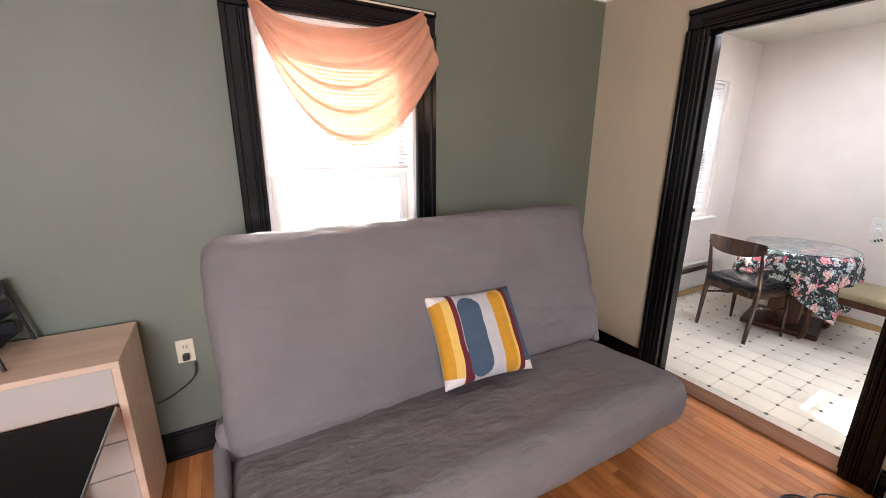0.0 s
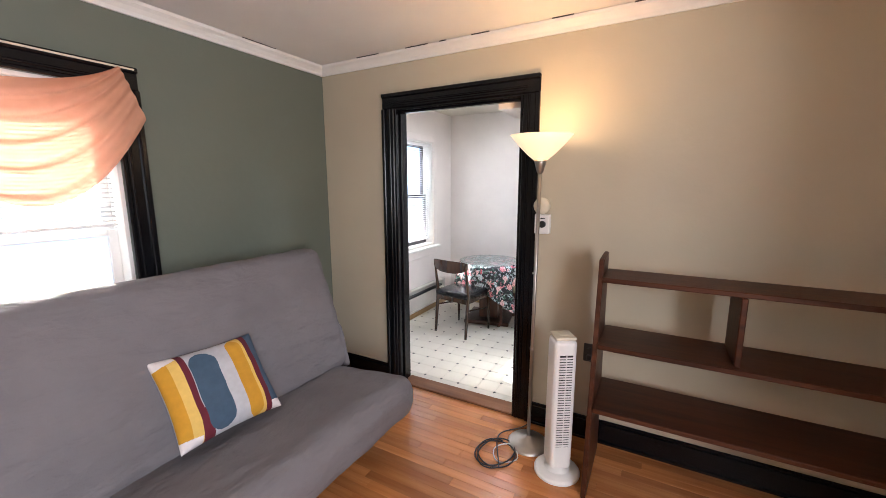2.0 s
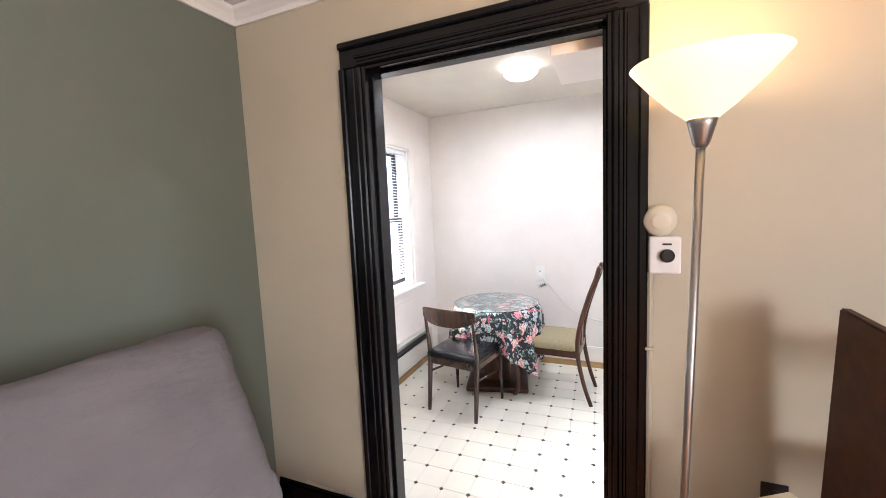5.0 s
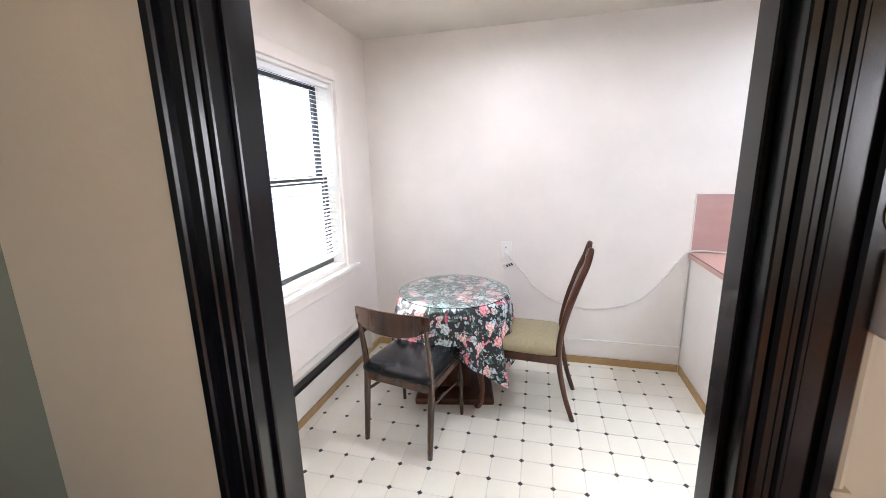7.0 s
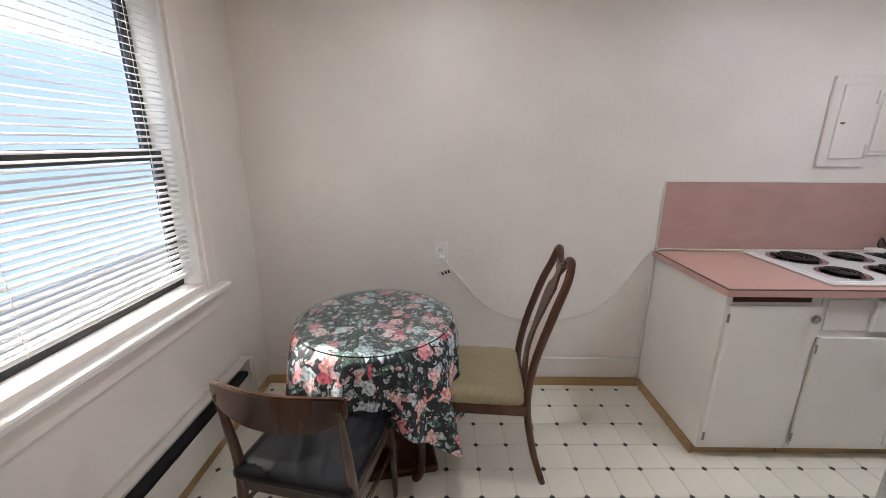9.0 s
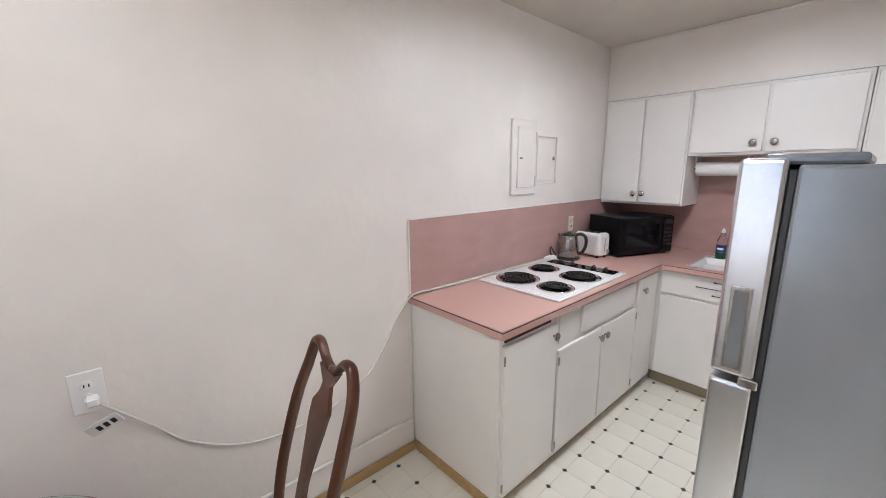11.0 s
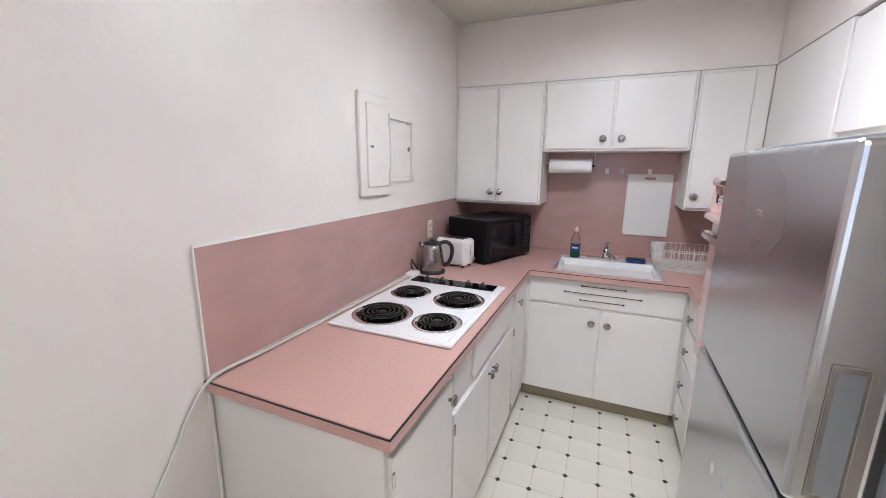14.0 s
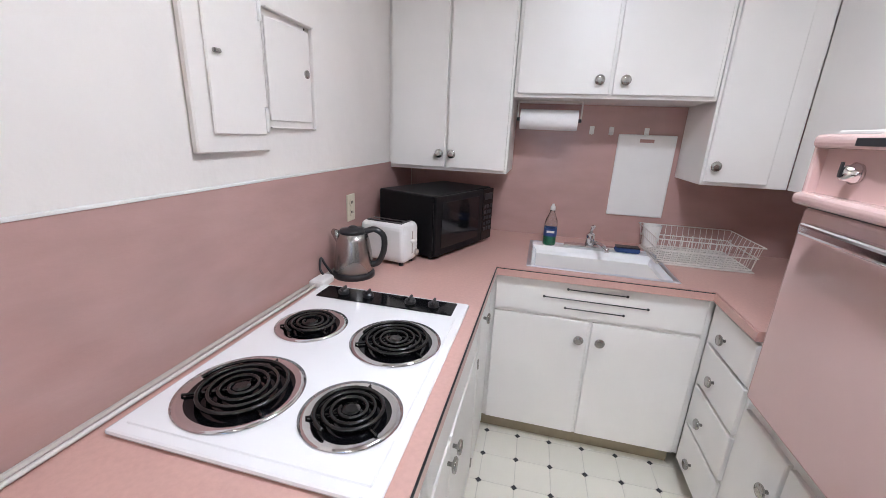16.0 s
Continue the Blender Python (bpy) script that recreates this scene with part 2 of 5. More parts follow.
def floral():
    """Printed roses: dark ground, leafy sprays, pink, coral and pale blossoms."""
    m = bpy.data.materials.new("floral_cotton")
    m.use_nodes = True
    nt = m.node_tree
    b = nt.nodes["Principled BSDF"]
    b.inputs["Roughness"].default_value = 0.7
    tc = nt.nodes.new("ShaderNodeTexCoord")
    wob = nt.nodes.new("ShaderNodeTexNoise")
    wob.inputs["Scale"].default_value = 26
    nt.links.new(tc.outputs["UV"], wob.inputs[0])
    add = nt.nodes.new("ShaderNodeMixRGB")
    add.blend_type = "LINEAR_LIGHT"
    add.inputs[0].default_value = 0.035
    nt.links.new(tc.outputs["UV"], add.inputs[1])
    nt.links.new(wob.outputs["Color"], add.inputs[2])

    def layer(scale, cut, stops, under):
        v = nt.nodes.new("ShaderNodeTexVoronoi")
        v.inputs["Scale"].default_value = scale
        v.inputs["Randomness"].default_value = 0.9
        nt.links.new(add.outputs[0], v.inputs[0])
        less = nt.nodes.new("ShaderNodeMath")
        less.operation = "LESS_THAN"
        less.inputs[1].default_value = cut
        nt.links.new(v.outputs["Distance"], less.inputs[0])
        sep = nt.nodes.new("ShaderNodeSeparateColor")
        nt.links.new(v.outputs["Color"], sep.inputs[0])
        ramp = nt.nodes.new("ShaderNodeValToRGB")
        ramp.color_ramp.interpolation = "CONSTANT"
        while len(ramp.color_ramp.elements) < len(stops):
            ramp.color_ramp.elements.new(0.5)
        for e, (p, c) in zip(ramp.color_ramp.elements, stops):
            e.position, e.color = p, (*c, 1)
        nt.links.new(sep.outputs[0], ramp.inputs[0])
        shade = nt.nodes.new("ShaderNodeMixRGB")
        shade.blend_type = "MULTIPLY"
        pet = nt.nodes.new("ShaderNodeTexNoise")
        pet.inputs["Scale"].default_value = 60
        nt.links.new(tc.outputs["UV"], pet.inputs[0])
        pr = nt.nodes.new("ShaderNodeValToRGB")
        pr.color_ramp.elements[0].color = (0.45, 0.35, 0.38, 1)
        pr.color_ramp.elements[0].position, pr.color_ramp.elements[1].position = 0.38, 0.56
        nt.links.new(pet.outputs[0], pr.inputs[0])
        shade.inputs[0].default_value = 1
        nt.links.new(ramp.outputs[0], shade.inputs[1])
        nt.links.new(pr.outputs[0], shade.inputs[2])
        mix = nt.nodes.new("ShaderNodeMixRGB")
        nt.links.new(less.outputs[0], mix.inputs[0])
        if isinstance(under, tuple):
            mix.inputs[1].default_value = (*under, 1)
        else:
            nt.links.new(under, mix.inputs[1])
        nt.links.new(shade.outputs[0], mix.inputs[2])
        return mix.outputs[0]

    base = (0.012, 0.016, 0.022)
    a = layer(52, 0.40, [(0, (0.03, 0.09, 0.07)), (0.3, base), (0.5, (0.42, 0.50, 0.52)), (0.75, (0.06, 0.16, 0.12))], base)
    a = layer(30, 0.44, [(0, (0.50, 0.58, 0.62)), (0.30, (0.08, 0.19, 0.15)), (0.42, (0.70, 0.42, 0.44)), (0.52, base), (0.80, (0.40, 0.50, 0.55))], a)
    a = layer(12.5, 0.45, [(0, (0.78, 0.30, 0.34)), (0.26, (0.84, 0.60, 0.58)), (0.45, (0.60, 0.12, 0.17)), (0.55, (0.56, 0.68, 0.72)), (0.78, (0.82, 0.44, 0.42))], a)
    nt.links.new(a, b.inputs["Base Color"])
    return m


FLORAL = floral()

# ---- mesh helpers ----


def thing(name, loc=(0, 0, 0), rz=0.0, label="", category="", group="", kind=""):
    ob = new(name)
    ob.empty_display_size = 0.1
    ob.matrix_world = pose(*loc, 0, 0, rz)
    return tagged(ob, label, category, group, kind)


def part(name, bm, material, parent=None, label="", local=False, smooth=False, kind="", category="", group=""):
    """Links a bmesh as one mesh object; world coordinates unless local."""
    me = bpy.data.meshes.new(name)
    mats = material if isinstance(material, (list, tuple)) else [material]
    if parent is not None and not local:
        bmesh.ops.transform(bm, matrix=full(parent).inverted(), verts=bm.verts)
    bm.normal_update()
    if smooth:
        for f in bm.faces:
            f.smooth = True
    bm.to_mesh(me)
    bm.free()
    for m in mats:
        me.materials.append(m)
    ob = new(name, me)
    if parent is not None:
        ob.parent = parent
    return tagged(ob, label, category, group, kind)


def full(ob):
    m = ob.matrix_basis.copy()
    while ob.parent is not None:
        ob = ob.parent
        m = ob.matrix_basis @ m
    return m


def box(x0, x1, y0, y1, z0, z1, bevel=0.003, bm=None, m=None, seg=1):
    own = bmesh.new()
    bmesh.ops.create_cube(own, size=1)
    bmesh.ops.transform(own, matrix=Matrix.Translation(((x0 + x1) / 2, (y0 + y1) / 2, (z0 + z1) / 2)) @
                        Matrix.Diagonal((abs(x1 - x0), abs(y1 - y0), abs(z1 - z0), 1)), verts=own.verts)
    if bevel:
        bmesh.ops.bevel(own, geom=own.edges[:], offset=min(bevel, 0.45 * min(abs(x1 - x0), abs(y1 - y0), abs(z1 - z0))),
                        segments=seg, affect="EDGES", profile=0.5)
    if m is not None:
        bmesh.ops.transform(own, matrix=m, verts=own.verts)
    return join(bm, own)


def join(bm, own):
    if bm is None:
        return own
    me = bpy.data.meshes.new("tmp")
    own.to_mesh(me)
    own.free()
    bm.from_mesh(me)
    bpy.data.meshes.remove(me)
    return bm


def lathe(profile, n=24, m=None, bm=None, cap=True):
    """Turns (radius, height) pairs about z."""
    own = bmesh.new()
    rings = []
    for r, z in profile:
        rings.append([own.verts.new((r * math.cos(2 * math.pi * i / n), r * math.sin(2 * math.pi * i / n), z)) for i in range(n)])
    for a, b in zip(rings, rings[1:]):
        for i in range(n):
            own.faces.new((a[i], a[(i + 1) % n], b[(i + 1) % n], b[i]))
    if cap:
        own.faces.new(rings[0][::-1])
        own.faces.new(rings[-1])
    bmesh.ops.recalc_face_normals(own, faces=own.faces[:])
    if m is not None:
        bmesh.ops.transform(own, matrix=m, verts=own.verts)
    return join(bm, own)


def tube(points, radius, n=8, bm=None, radii=None, flat=1.0, closed=False):
    """A round rod along points; radii may vary; flat squeezes it across."""
    own = bmesh.new()
    pts = [Vector(p) for p in points]
    rings = []
    side = None
    for i, p in enumerate(pts):
        if closed:
            d = (pts[(i + 1) % len(pts)] - pts[i - 1]).normalized()
        else:
            d = (pts[min(i + 1, len(pts) - 1)] - pts[max(i - 1, 0)]).normalized()
        ref = side if side is not None else (Vector((0, 0, 1)) if abs(d.z) < 0.9 else Vector((1, 0, 0)))
        u = ref - d * ref.dot(d)
        u = u.normalized() if u.length > 1e-6 else d.orthogonal().normalized()
        side = u
        w = d.cross(u)
        r = radii[i] if radii else radius
        rings.append([own.verts.new(p + u * math.cos(2 * math.pi * k / n) * r + w * math.sin(2 * math.pi * k / n) * r * flat) for k in range(n)])
    pairs = list(zip(rings, rings[1:])) + ([(rings[-1], rings[0])] if closed else [])
    for a, b in pairs:
        for k in range(n):
            own.faces.new((a[k], a[(k + 1) % n], b[(k + 1) % n], b[k]))
    if not closed:
        own.faces.new(rings[0][::-1])
        own.faces.new(rings[-1])
    bmesh.ops.recalc_face_normals(own, faces=own.faces[:])
    return join(bm, own)


def spline(points, n=8):
    """Catmull-Rom samples through a few points."""
    p = [Vector(q) for q in points]
    p = [2 * p[0] - p[1]] + p + [2 * p[-1] - p[-2]]
    out = []
    for i in range(1, len(p) - 2):
        for k in range(n):
            t = k / n
            a, b, c, d = p[i - 1], p[i], p[i + 1], p[i + 2]
            out.append(0.5 * (2 * b + (c - a) * t + (2 * a - 5 * b + 4 * c - d) * t * t + (3 * b - a - 3 * c + d) * t ** 3))
    out.append(p[-2])
    return out


def soft_block(w, d, h, r, n=24, wrinkle=0.0, seed=0.0, puff=0.0, scale=5.0):
    """An upholstered block, rounded by r, with creases in its cover."""
    own = bmesh.new()
    bmesh.ops.create_cube(own, size=2)
    bmesh.ops.subdivide_edges(own, edges=own.edges[:], cuts=n, use_grid_fill=True)
    half = Vector((w / 2, d / 2, h / 2))
    for v in own.verts:
        c = Vector((v.co.x * half.x, v.co.y * half.y, v.co.z * half.z))
        inner = Vector([max(-half[k] + r, min(half[k] - r, c[k])) for k in range(3)])
        off = c - inner
        nrm = off.normalized() if off.length > 1e-6 else Vector((0, 0, 1))
        if off.length > r:
            c = inner + off.normalized() * r
        if puff:
            c.z += puff * (1 - v.co.x ** 2) * (1 - v.co.y ** 2) * (1 if v.co.z > 0 else 0)
        if wrinkle:
            q = c * scale + Vector((seed, seed * 2, 0))
            e = noise.noise(q) * 0.6 + noise.noise(Vector((q.x * 2.6 + 4, q.y * 0.9 + q.z * 2.4, q.z * 1.4))) * 0.5
            c += nrm * e * wrinkle
        v.co = c
    return own


def knob_mesh():
    bm = lathe([(0.006, 0), (0.006, 0.012), (0.020, 0.016), (0.022, 0.021), (0.019, 0.026), (0.008, 0.027), (0.0015, 0.0265)], 18)
    for f in bm.faces:
        f.smooth = True
    me = bpy.data.meshes.new("knob")
    bm.to_mesh(me)
    bm.free()
    me.materials.append(PEWTER)
    return me


KNOB = knob_mesh()


def knob(parent, x, y, z, axis):
    """A cabinet knob; axis is the way that it points."""
    ob = new("knob", KNOB)
    tagged(ob, "round brushed pewter knob")
    ob.parent = parent
    d = {"+x": (0, 90, 0), "-x": (0, -90, 0), "+y": (-90, 0, 0), "-y": (90, 0, 0)}[axis]
    ob.matrix_basis = full(parent).inverted() @ pose(x, y, z, *d)
    return ob

# ---- large structure ----
LX0, LX1, LY0, LY1, LH = -1.75, 2.52, -2.0, 2.36, 2.535   # living room
KX0, KX1, KY0, KY1, KH = 2.646, 4.87, -2.38, 2.42, 2.50    # kitchen
DOOR = (0.686, 1.654, 2.154)                              # opening in the wall between
WL = (0.285, 1.085, 0.80, 2.09)                           # living window opening
WK = (3.43, 4.375, 0.87, 2.115)                           # kitchen window opening


def structure(name, bm, material, label="", parent=None):
    return part(name, bm, material, parent, label, kind="structure")


def wall_with_hole(name, axis, a0, a1, z1, f0, f1, hole, material, label):
    """A wall along an axis from a0 to a1, from face f0 to f1, with one opening."""
    h0, h1, hz0, hz1 = hole
    bm = None
    for u0, u1, v0, v1 in ((a0, h0, 0, z1), (h1, a1, 0, z1), (h0, h1, hz1, z1), (h0, h1, 0, hz0)):
        if u1 - u0 < 0.001 or v1 - v0 < 0.001:
            continue
        if axis == "x":
            bm = box(u0, u1, f0, f1, v0, v1, 0, bm)
        else:
            bm = box(f0, f1, u0, u1, v0, v1, 0, bm)
    return structure(name, bm, material, label)


wall_with_hole("wall_north_living", "x", LX0, LX1, 2.56, LY1, 2.56, WL, GREEN, "sage green painted wall with one window")
wall_with_hole("wall_north_kitchen", "x", LX1 + 0.005, KX1 + 0.15, 2.56, KY1, 2.56, WK, CREAM, "cream painted kitchen wall with one window")
wall_with_hole("wall_between", "y", LY0, LY1, 2.56, LX1, 2.556, (DOOR[0], DOOR[1], 0, DOOR[2]), BEIGE, "beige painted wall round the kitchen doorway")
wall_with_hole("wall_between_kitchen_side", "y", KY0, KY1, 2.56, 2.560, KX0, (DOOR[0], DOOR[1], 0, DOOR[2]), CREAM, "cream painted kitchen side of the doorway wall")
# Opening added for the assumed back window; this wall stays out of view.
wall_with_hole("wall_south_living", "x", LX0, LX1, 2.56, LY0 - 0.15, LY0, (-1.6, -0.3, 0.9, 2.2), BEIGE, "unseen beige painted wall with an assumed window opening")
# Added out of view: blocks the back window light from the bookcase.
structure("light_blocking_wall", box(0.85, 0.95, LY0, -1.22, 0, 2.53, 0), BEIGE, "unseen plain beige wall added to shade the bookcase")
structure("wall_west", box(LX0 - 0.12, LX0, LY0 - 0.15, 2.56, 0, 2.56, 0), BEIGE, "beige painted end wall")
structure("wall_east", box(KX1, KX1 + 0.15, KY0 - 0.15, KY1, 0, 2.56, 0), CREAM, "long cream painted plaster kitchen wall")
structure("wall_south", box(KX0 - 0.1, KX1, KY0 - 0.15, KY0, 0, 2.56, 0), CREAM, "cream kitchen wall behind the sink")
structure("ceiling", box(LX0 - 0.1, LX1, LY0 - 0.1, 2.5, LH, LH + 0.08, 0), CEIL, "white painted living room ceiling")
structure("ceiling_kitchen", box(2.56, KX1 + 0.1, KY0 - 0.1, 2.5, KH, KH + 0.1, 0), CEIL_K, "dull cream painted kitchen ceiling, shade darkened into its paint")
floor_l = structure("floor", box(LX0 - 0.1, 2.56, LY0 - 0.1, 2.4, -0.06, -0.012, 0), OAK, "honey-coloured narrow oak strip floor")
floor_k = structure("floor_kitchen", box(2.56, KX1 + 0.05, KY0 - 0.05, 2.5, -0.06, -0.0015, 0), JOINT, "cream vinyl tile floor with black diamond dots")
structure("ground", box(-60, 60, 2.6, 120, -3.2, -3.0, 0), JOINT, "pale ground outside")
structure("backdrop", box(-20, 26, 14.0, 14.1, -3.0, 4.6, 0), BACKDROP, "bright hazy daylight beyond the windows")

# crown and base trims
crown = bmesh.new()
for axis, a0, a1, at, sgn in (("x", LX0, LX1, LY1, -1), ("y", LY0, LY1, LX1, -1), ("x", LX0, LX1, LY0, 1), ("y", LY0, LY1, LX0, 1)):
    prof = [(0.0, LH - 0.075), (0.012, LH - 0.075), (0.016, LH - 0.055), (0.03, LH - 0.035), (0.046, LH - 0.02), (0.05, LH - 0.004), (0.0, LH - 0.004)]
    ends = []
    for a in (a0 + 0.001, a1 - 0.001):
        ends.append([crown.verts.new((a, at + sgn * d, z) if axis == "x" else (at + sgn * d, a, z)) for d, z in prof])
    for i in range(len(prof)):
        j = (i + 1) % len(prof)
        crown.faces.new((ends[0][i], ends[0][j], ends[1][j], ends[1][i]))
bmesh.ops.recalc_face_normals(crown, faces=crown.faces[:])
structure("trim", crown, WHITE_TRIM, "white crown moulding with small cracks along its top")
crack = None
for a, b in ((1.95, 1.75), (1.52, 1.34), (1.25, 1.20), (1.02, 0.90), (0.52, 0.40), (0.10, -0.05), (-0.4, -0.7)):
    crack = box(LX1 - 0.055, LX1 - 0.049, b, a, LH - 0.006, LH - 0.001, 0, crack)
crack = box(1.8, 2.05, LY1 - 0.054, LY1 - 0.049, LH - 0.005, LH - 0.001, 0, crack)
structure("ceiling_crack", crack, DARK, "dark hairline cracks above the crown moulding")


def black_base(a0, a1, axis, at, sgn):
    bm = None
    for d, z0, z1 in ((0.018, 0, 0.13), (0.012, 0.13, 0.15), (0.03, 0, 0.02)):
        e0, e1 = sorted((at, at + sgn * d))
        bm = box(a0, a1, e0, e1, z0, z1, 0.004, bm) if axis == "x" else box(e0, e1, a0, a1, z0, z1, 0.004, bm)
    structure("baseboard", bm, BLACK_TRIM, "glossy black painted baseboard")


black_base(LX0, LX1 - 0.03, "x", LY1, -1)
black_base(1.762, LY1 - 0.03, "y", LX1, -1)
black_base(LY0, 0.578, "y", LX1, -1)


def casing(name, axis, h0, h1, z0, z1, face, sgn, width, depth, material, label, head=0.0):
    """Stepped moulding round an opening: flat board, outer lip, inner bead."""
    top = thing(name, ((h0 + h1) / 2, face, z0) if axis == "x" else (face, (h0 + h1) / 2, z0), 0, label, "trim", "", "structure")

    def bar(u0, u1, v0, v1, d):
        e0, e1 = sorted((face, face + sgn * d))
        return (u0, u1, e0, e1, v0, v1) if axis == "x" else (e0, e1, u0, u1, v0, v1)

    for nm, u0, u1, v0, v1 in (("jamb_board", h0 - width, h0, z0, z1), ("jamb_board", h1, h1 + width, z0, z1), ("head_board", h0 - width, h1 + width, z1, z1 + width)):
        bm = box(*bar(u0, u1, v0, v1, depth), 0.004)
        if nm == "jamb_board":
            outer, inner = (u0, u1) if u0 < h0 - 0.01 else (u1, u0)
            s = 1 if outer < inner else -1
            bm = box(*bar(*sorted((outer, outer + s * 0.028)), v0, v1, depth + 0.015), 0.005, bm)
            bm = box(*bar(*sorted((inner - s * 0.022, inner)), v0, v1, depth + 0.008), 0.006, bm)
            bm = box(*bar(*sorted((inner - s * 0.045, inner - s * 0.032)), v0, v1, depth + 0.006), 0.004, bm)
        else:
            bm = box(*bar(u0, u1, v1 - 0.028, v1, depth + 0.015), 0.005, bm)
            bm = box(*bar(h0 - 0.02, h1 + 0.02, v0, v0 + 0.022, depth + 0.008), 0.006, bm)
            bm = box(*bar(h0 - 0.03, h1 + 0.03, v0 + 0.032, v0 + 0.045, depth + 0.006), 0.004, bm)
        part(nm, bm, material, top)
    return top


door_trim = casing("door_1", "y", DOOR[0], DOOR[1], 0.0, DOOR[2], LX1, -1, 0.106, 0.014, BLACK_TRIM, "doorway with wide glossy black moulded casing, no door leaf")
bm = box(2.508, 2.650, DOOR[0], DOOR[0] + 0.016, 0, DOOR[2], 0.003)
part("lining", bm, BLACK_TRIM, door_trim)
part("lining", box(2.508, 2.650, DOOR[1] - 0.016, DOOR[1], 0, DOOR[2], 0.003), BLACK_TRIM, door_trim)
part("lining", box(2.508, 2.650, DOOR[0] + 0.016, DOOR[1] - 0.016, DOOR[2] - 0.016, DOOR[2], 0.003), BLACK_TRIM, door_trim)
for y0, y1 in ((DOOR[0] + 0.016, DOOR[0] + 0.03), (DOOR[1] - 0.03, DOOR[1] - 0.016)):
    part("stop_strip", box(2.552, 2.590, y0, y1, 0, DOOR[2] - 0.03, 0.003), BLACK_TRIM, door_trim)
part("stop_strip", box(2.552, 2.590, DOOR[0] + 0.016, DOOR[1] - 0.016, DOOR[2] - 0.03, DOOR[2] - 0.016, 0.003), BLACK_TRIM, door_trim)
part("threshold", box(2.512, 2.660, DOOR[0] + 0.016, DOOR[1] - 0.016, -0.002, 0.016, 0.006), THRESH, door_trim, "worn brown wooden threshold strip")

# ---- windows ----


def slat_blind(name, x0, x1, y, z0, z1, pitch, tilt, label):
    top = thing(name, ((x0 + x1) / 2, y, z1), 0, label, "blind")
    part("headrail", box(x0, x1, y - 0.02, y + 0.02, z1 - 0.03, z1, 0.003), SLAT, top)
    part("bottom_rail", box(x0 + 0.005, x1 - 0.005, y - 0.012, y + 0.012, z0, z0 + 0.016, 0.003), SLAT, top)
    own = bmesh.new()
    w = 0.0125
    prof = [(-w, -0.0015), (-w / 2, 0.0006), (0, 0.0014), (w / 2, 0.0006), (w, -0.0015)]
    rings = [[own.verts.new((x, c, s)) for c, s in prof] for x in (x0 + 0.006, x1 - 0.006)]
    for i in range(4):
        own.faces.new((rings[0][i], rings[0][i + 1], rings[1][i + 1], rings[1][i]))
    bmesh.ops.solidify(own, geom=own.faces[:], thickness=0.0006)
    cx = (x0 + x1) / 2
    bmesh.ops.transform(own, matrix=Matrix.Translation((-cx, 0, 0)), verts=own.verts)
    me = bpy.data.meshes.new("slat")
    own.to_mesh(me)
    own.free()
    me.materials.append(SLAT)
    z = z0 + 0.03
    while z < z1 - 0.04:
        s = new("slat", me)
        s.parent = top
        s.matrix_basis = Matrix.Translation((0, 0, z - z1)) @ pose(0, 0, 0, tilt + random.uniform(-2, 2), 0, 0)
        z += pitch
    for f in (0.16, 0.84):
        x = x0 + f * (x1 - x0)
        part("ladder_cord", tube([(x, y - 0.014, z0), (x, y - 0.014, z1)], 0.0011, 5), SLAT, top)
    return top


def sash_window(name, hole, yin, yout, frame_m, inner_m, meet, label):
    x0, x1, z0, z1 = hole
    top = thing(name, ((x0 + x1) / 2, yin, z0), 0, label, "window", "", "structure")
    fr = box(x0, x0 + 0.02, yin + 0.004, yout, z0, z1, 0.002)
    box(x1 - 0.02, x1, yin + 0.004, yout, z0, z1, 0.002, fr)
    box(x0 + 0.02, x1 - 0.02, yin + 0.004, yout, z1 - 0.02, z1, 0.002, fr)
    part("window_frame", fr, inner_m, top)
    for nm, a, b, yy in (("lower_sash", z0, meet + 0.02, yin + 0.09), ("upper_sash", meet - 0.02, z1 - 0.02, yin + 0.125)):
        s = box(x0 + 0.02, x0 + 0.062, yy, yy + 0.03, a, b, 0.003)
        box(x1 - 0.062, x1 - 0.02, yy, yy + 0.03, a, b, 0.003, s)
        box(x0 + 0.062, x1 - 0.062, yy, yy + 0.03, a, a + 0.05, 0.003, s)
        box(x0 + 0.062, x1 - 0.062, yy, yy + 0.03, b - 0.04, b, 0.003, s)
        sash = part(nm, s, frame_m, top)
        p = part("pane", box(x0 + 0.062, x1 - 0.062, yy + 0.012, yy + 0.016, a + 0.05, b - 0.04, 0), PANE, sash)
        p.visible_shadow = False
    return top


w1 = sash_window("window_1", WL, LY1, 2.56, WHITE_TRIM, WHITE_TRIM, 1.36, "white double-hung sash window in a black casing")
casing("trim_window_living", "x", WL[0], WL[1], WL[2], WL[3], LY1, -1, 0.112, 0.02, BLACK_TRIM, "wide glossy black moulded window casing")
part("window_sill", box(0.14, 1.23, LY1 - 0.05, LY1 + 0.12, 0.77, 0.798, 0.004), BLACK_TRIM, w1)
slat_blind("window_blind", WL[0] + 0.03, WL[1] - 0.03, LY1 + 0.05, 1.395, WL[3] - 0.022, 0.024, 14, "white slatted blind raised to the middle of the window")
w2 = sash_window("window_2", WK, KY1, 2.56, DARKSASH, WHITE_TRIM, 1.465, "dark double-hung sash window with a white painted surround")
cs = box(WK[0] - 0.10, WK[0], KY1 - 0.016, KY1, 0.80, 2.19, 0.003)
part("surround", cs, CREAM, w2)
part("surround", box(WK[1], WK[1] + 0.078, KY1 - 0.016, KY1, 0.80, 2.19, 0.003), CREAM, w2)
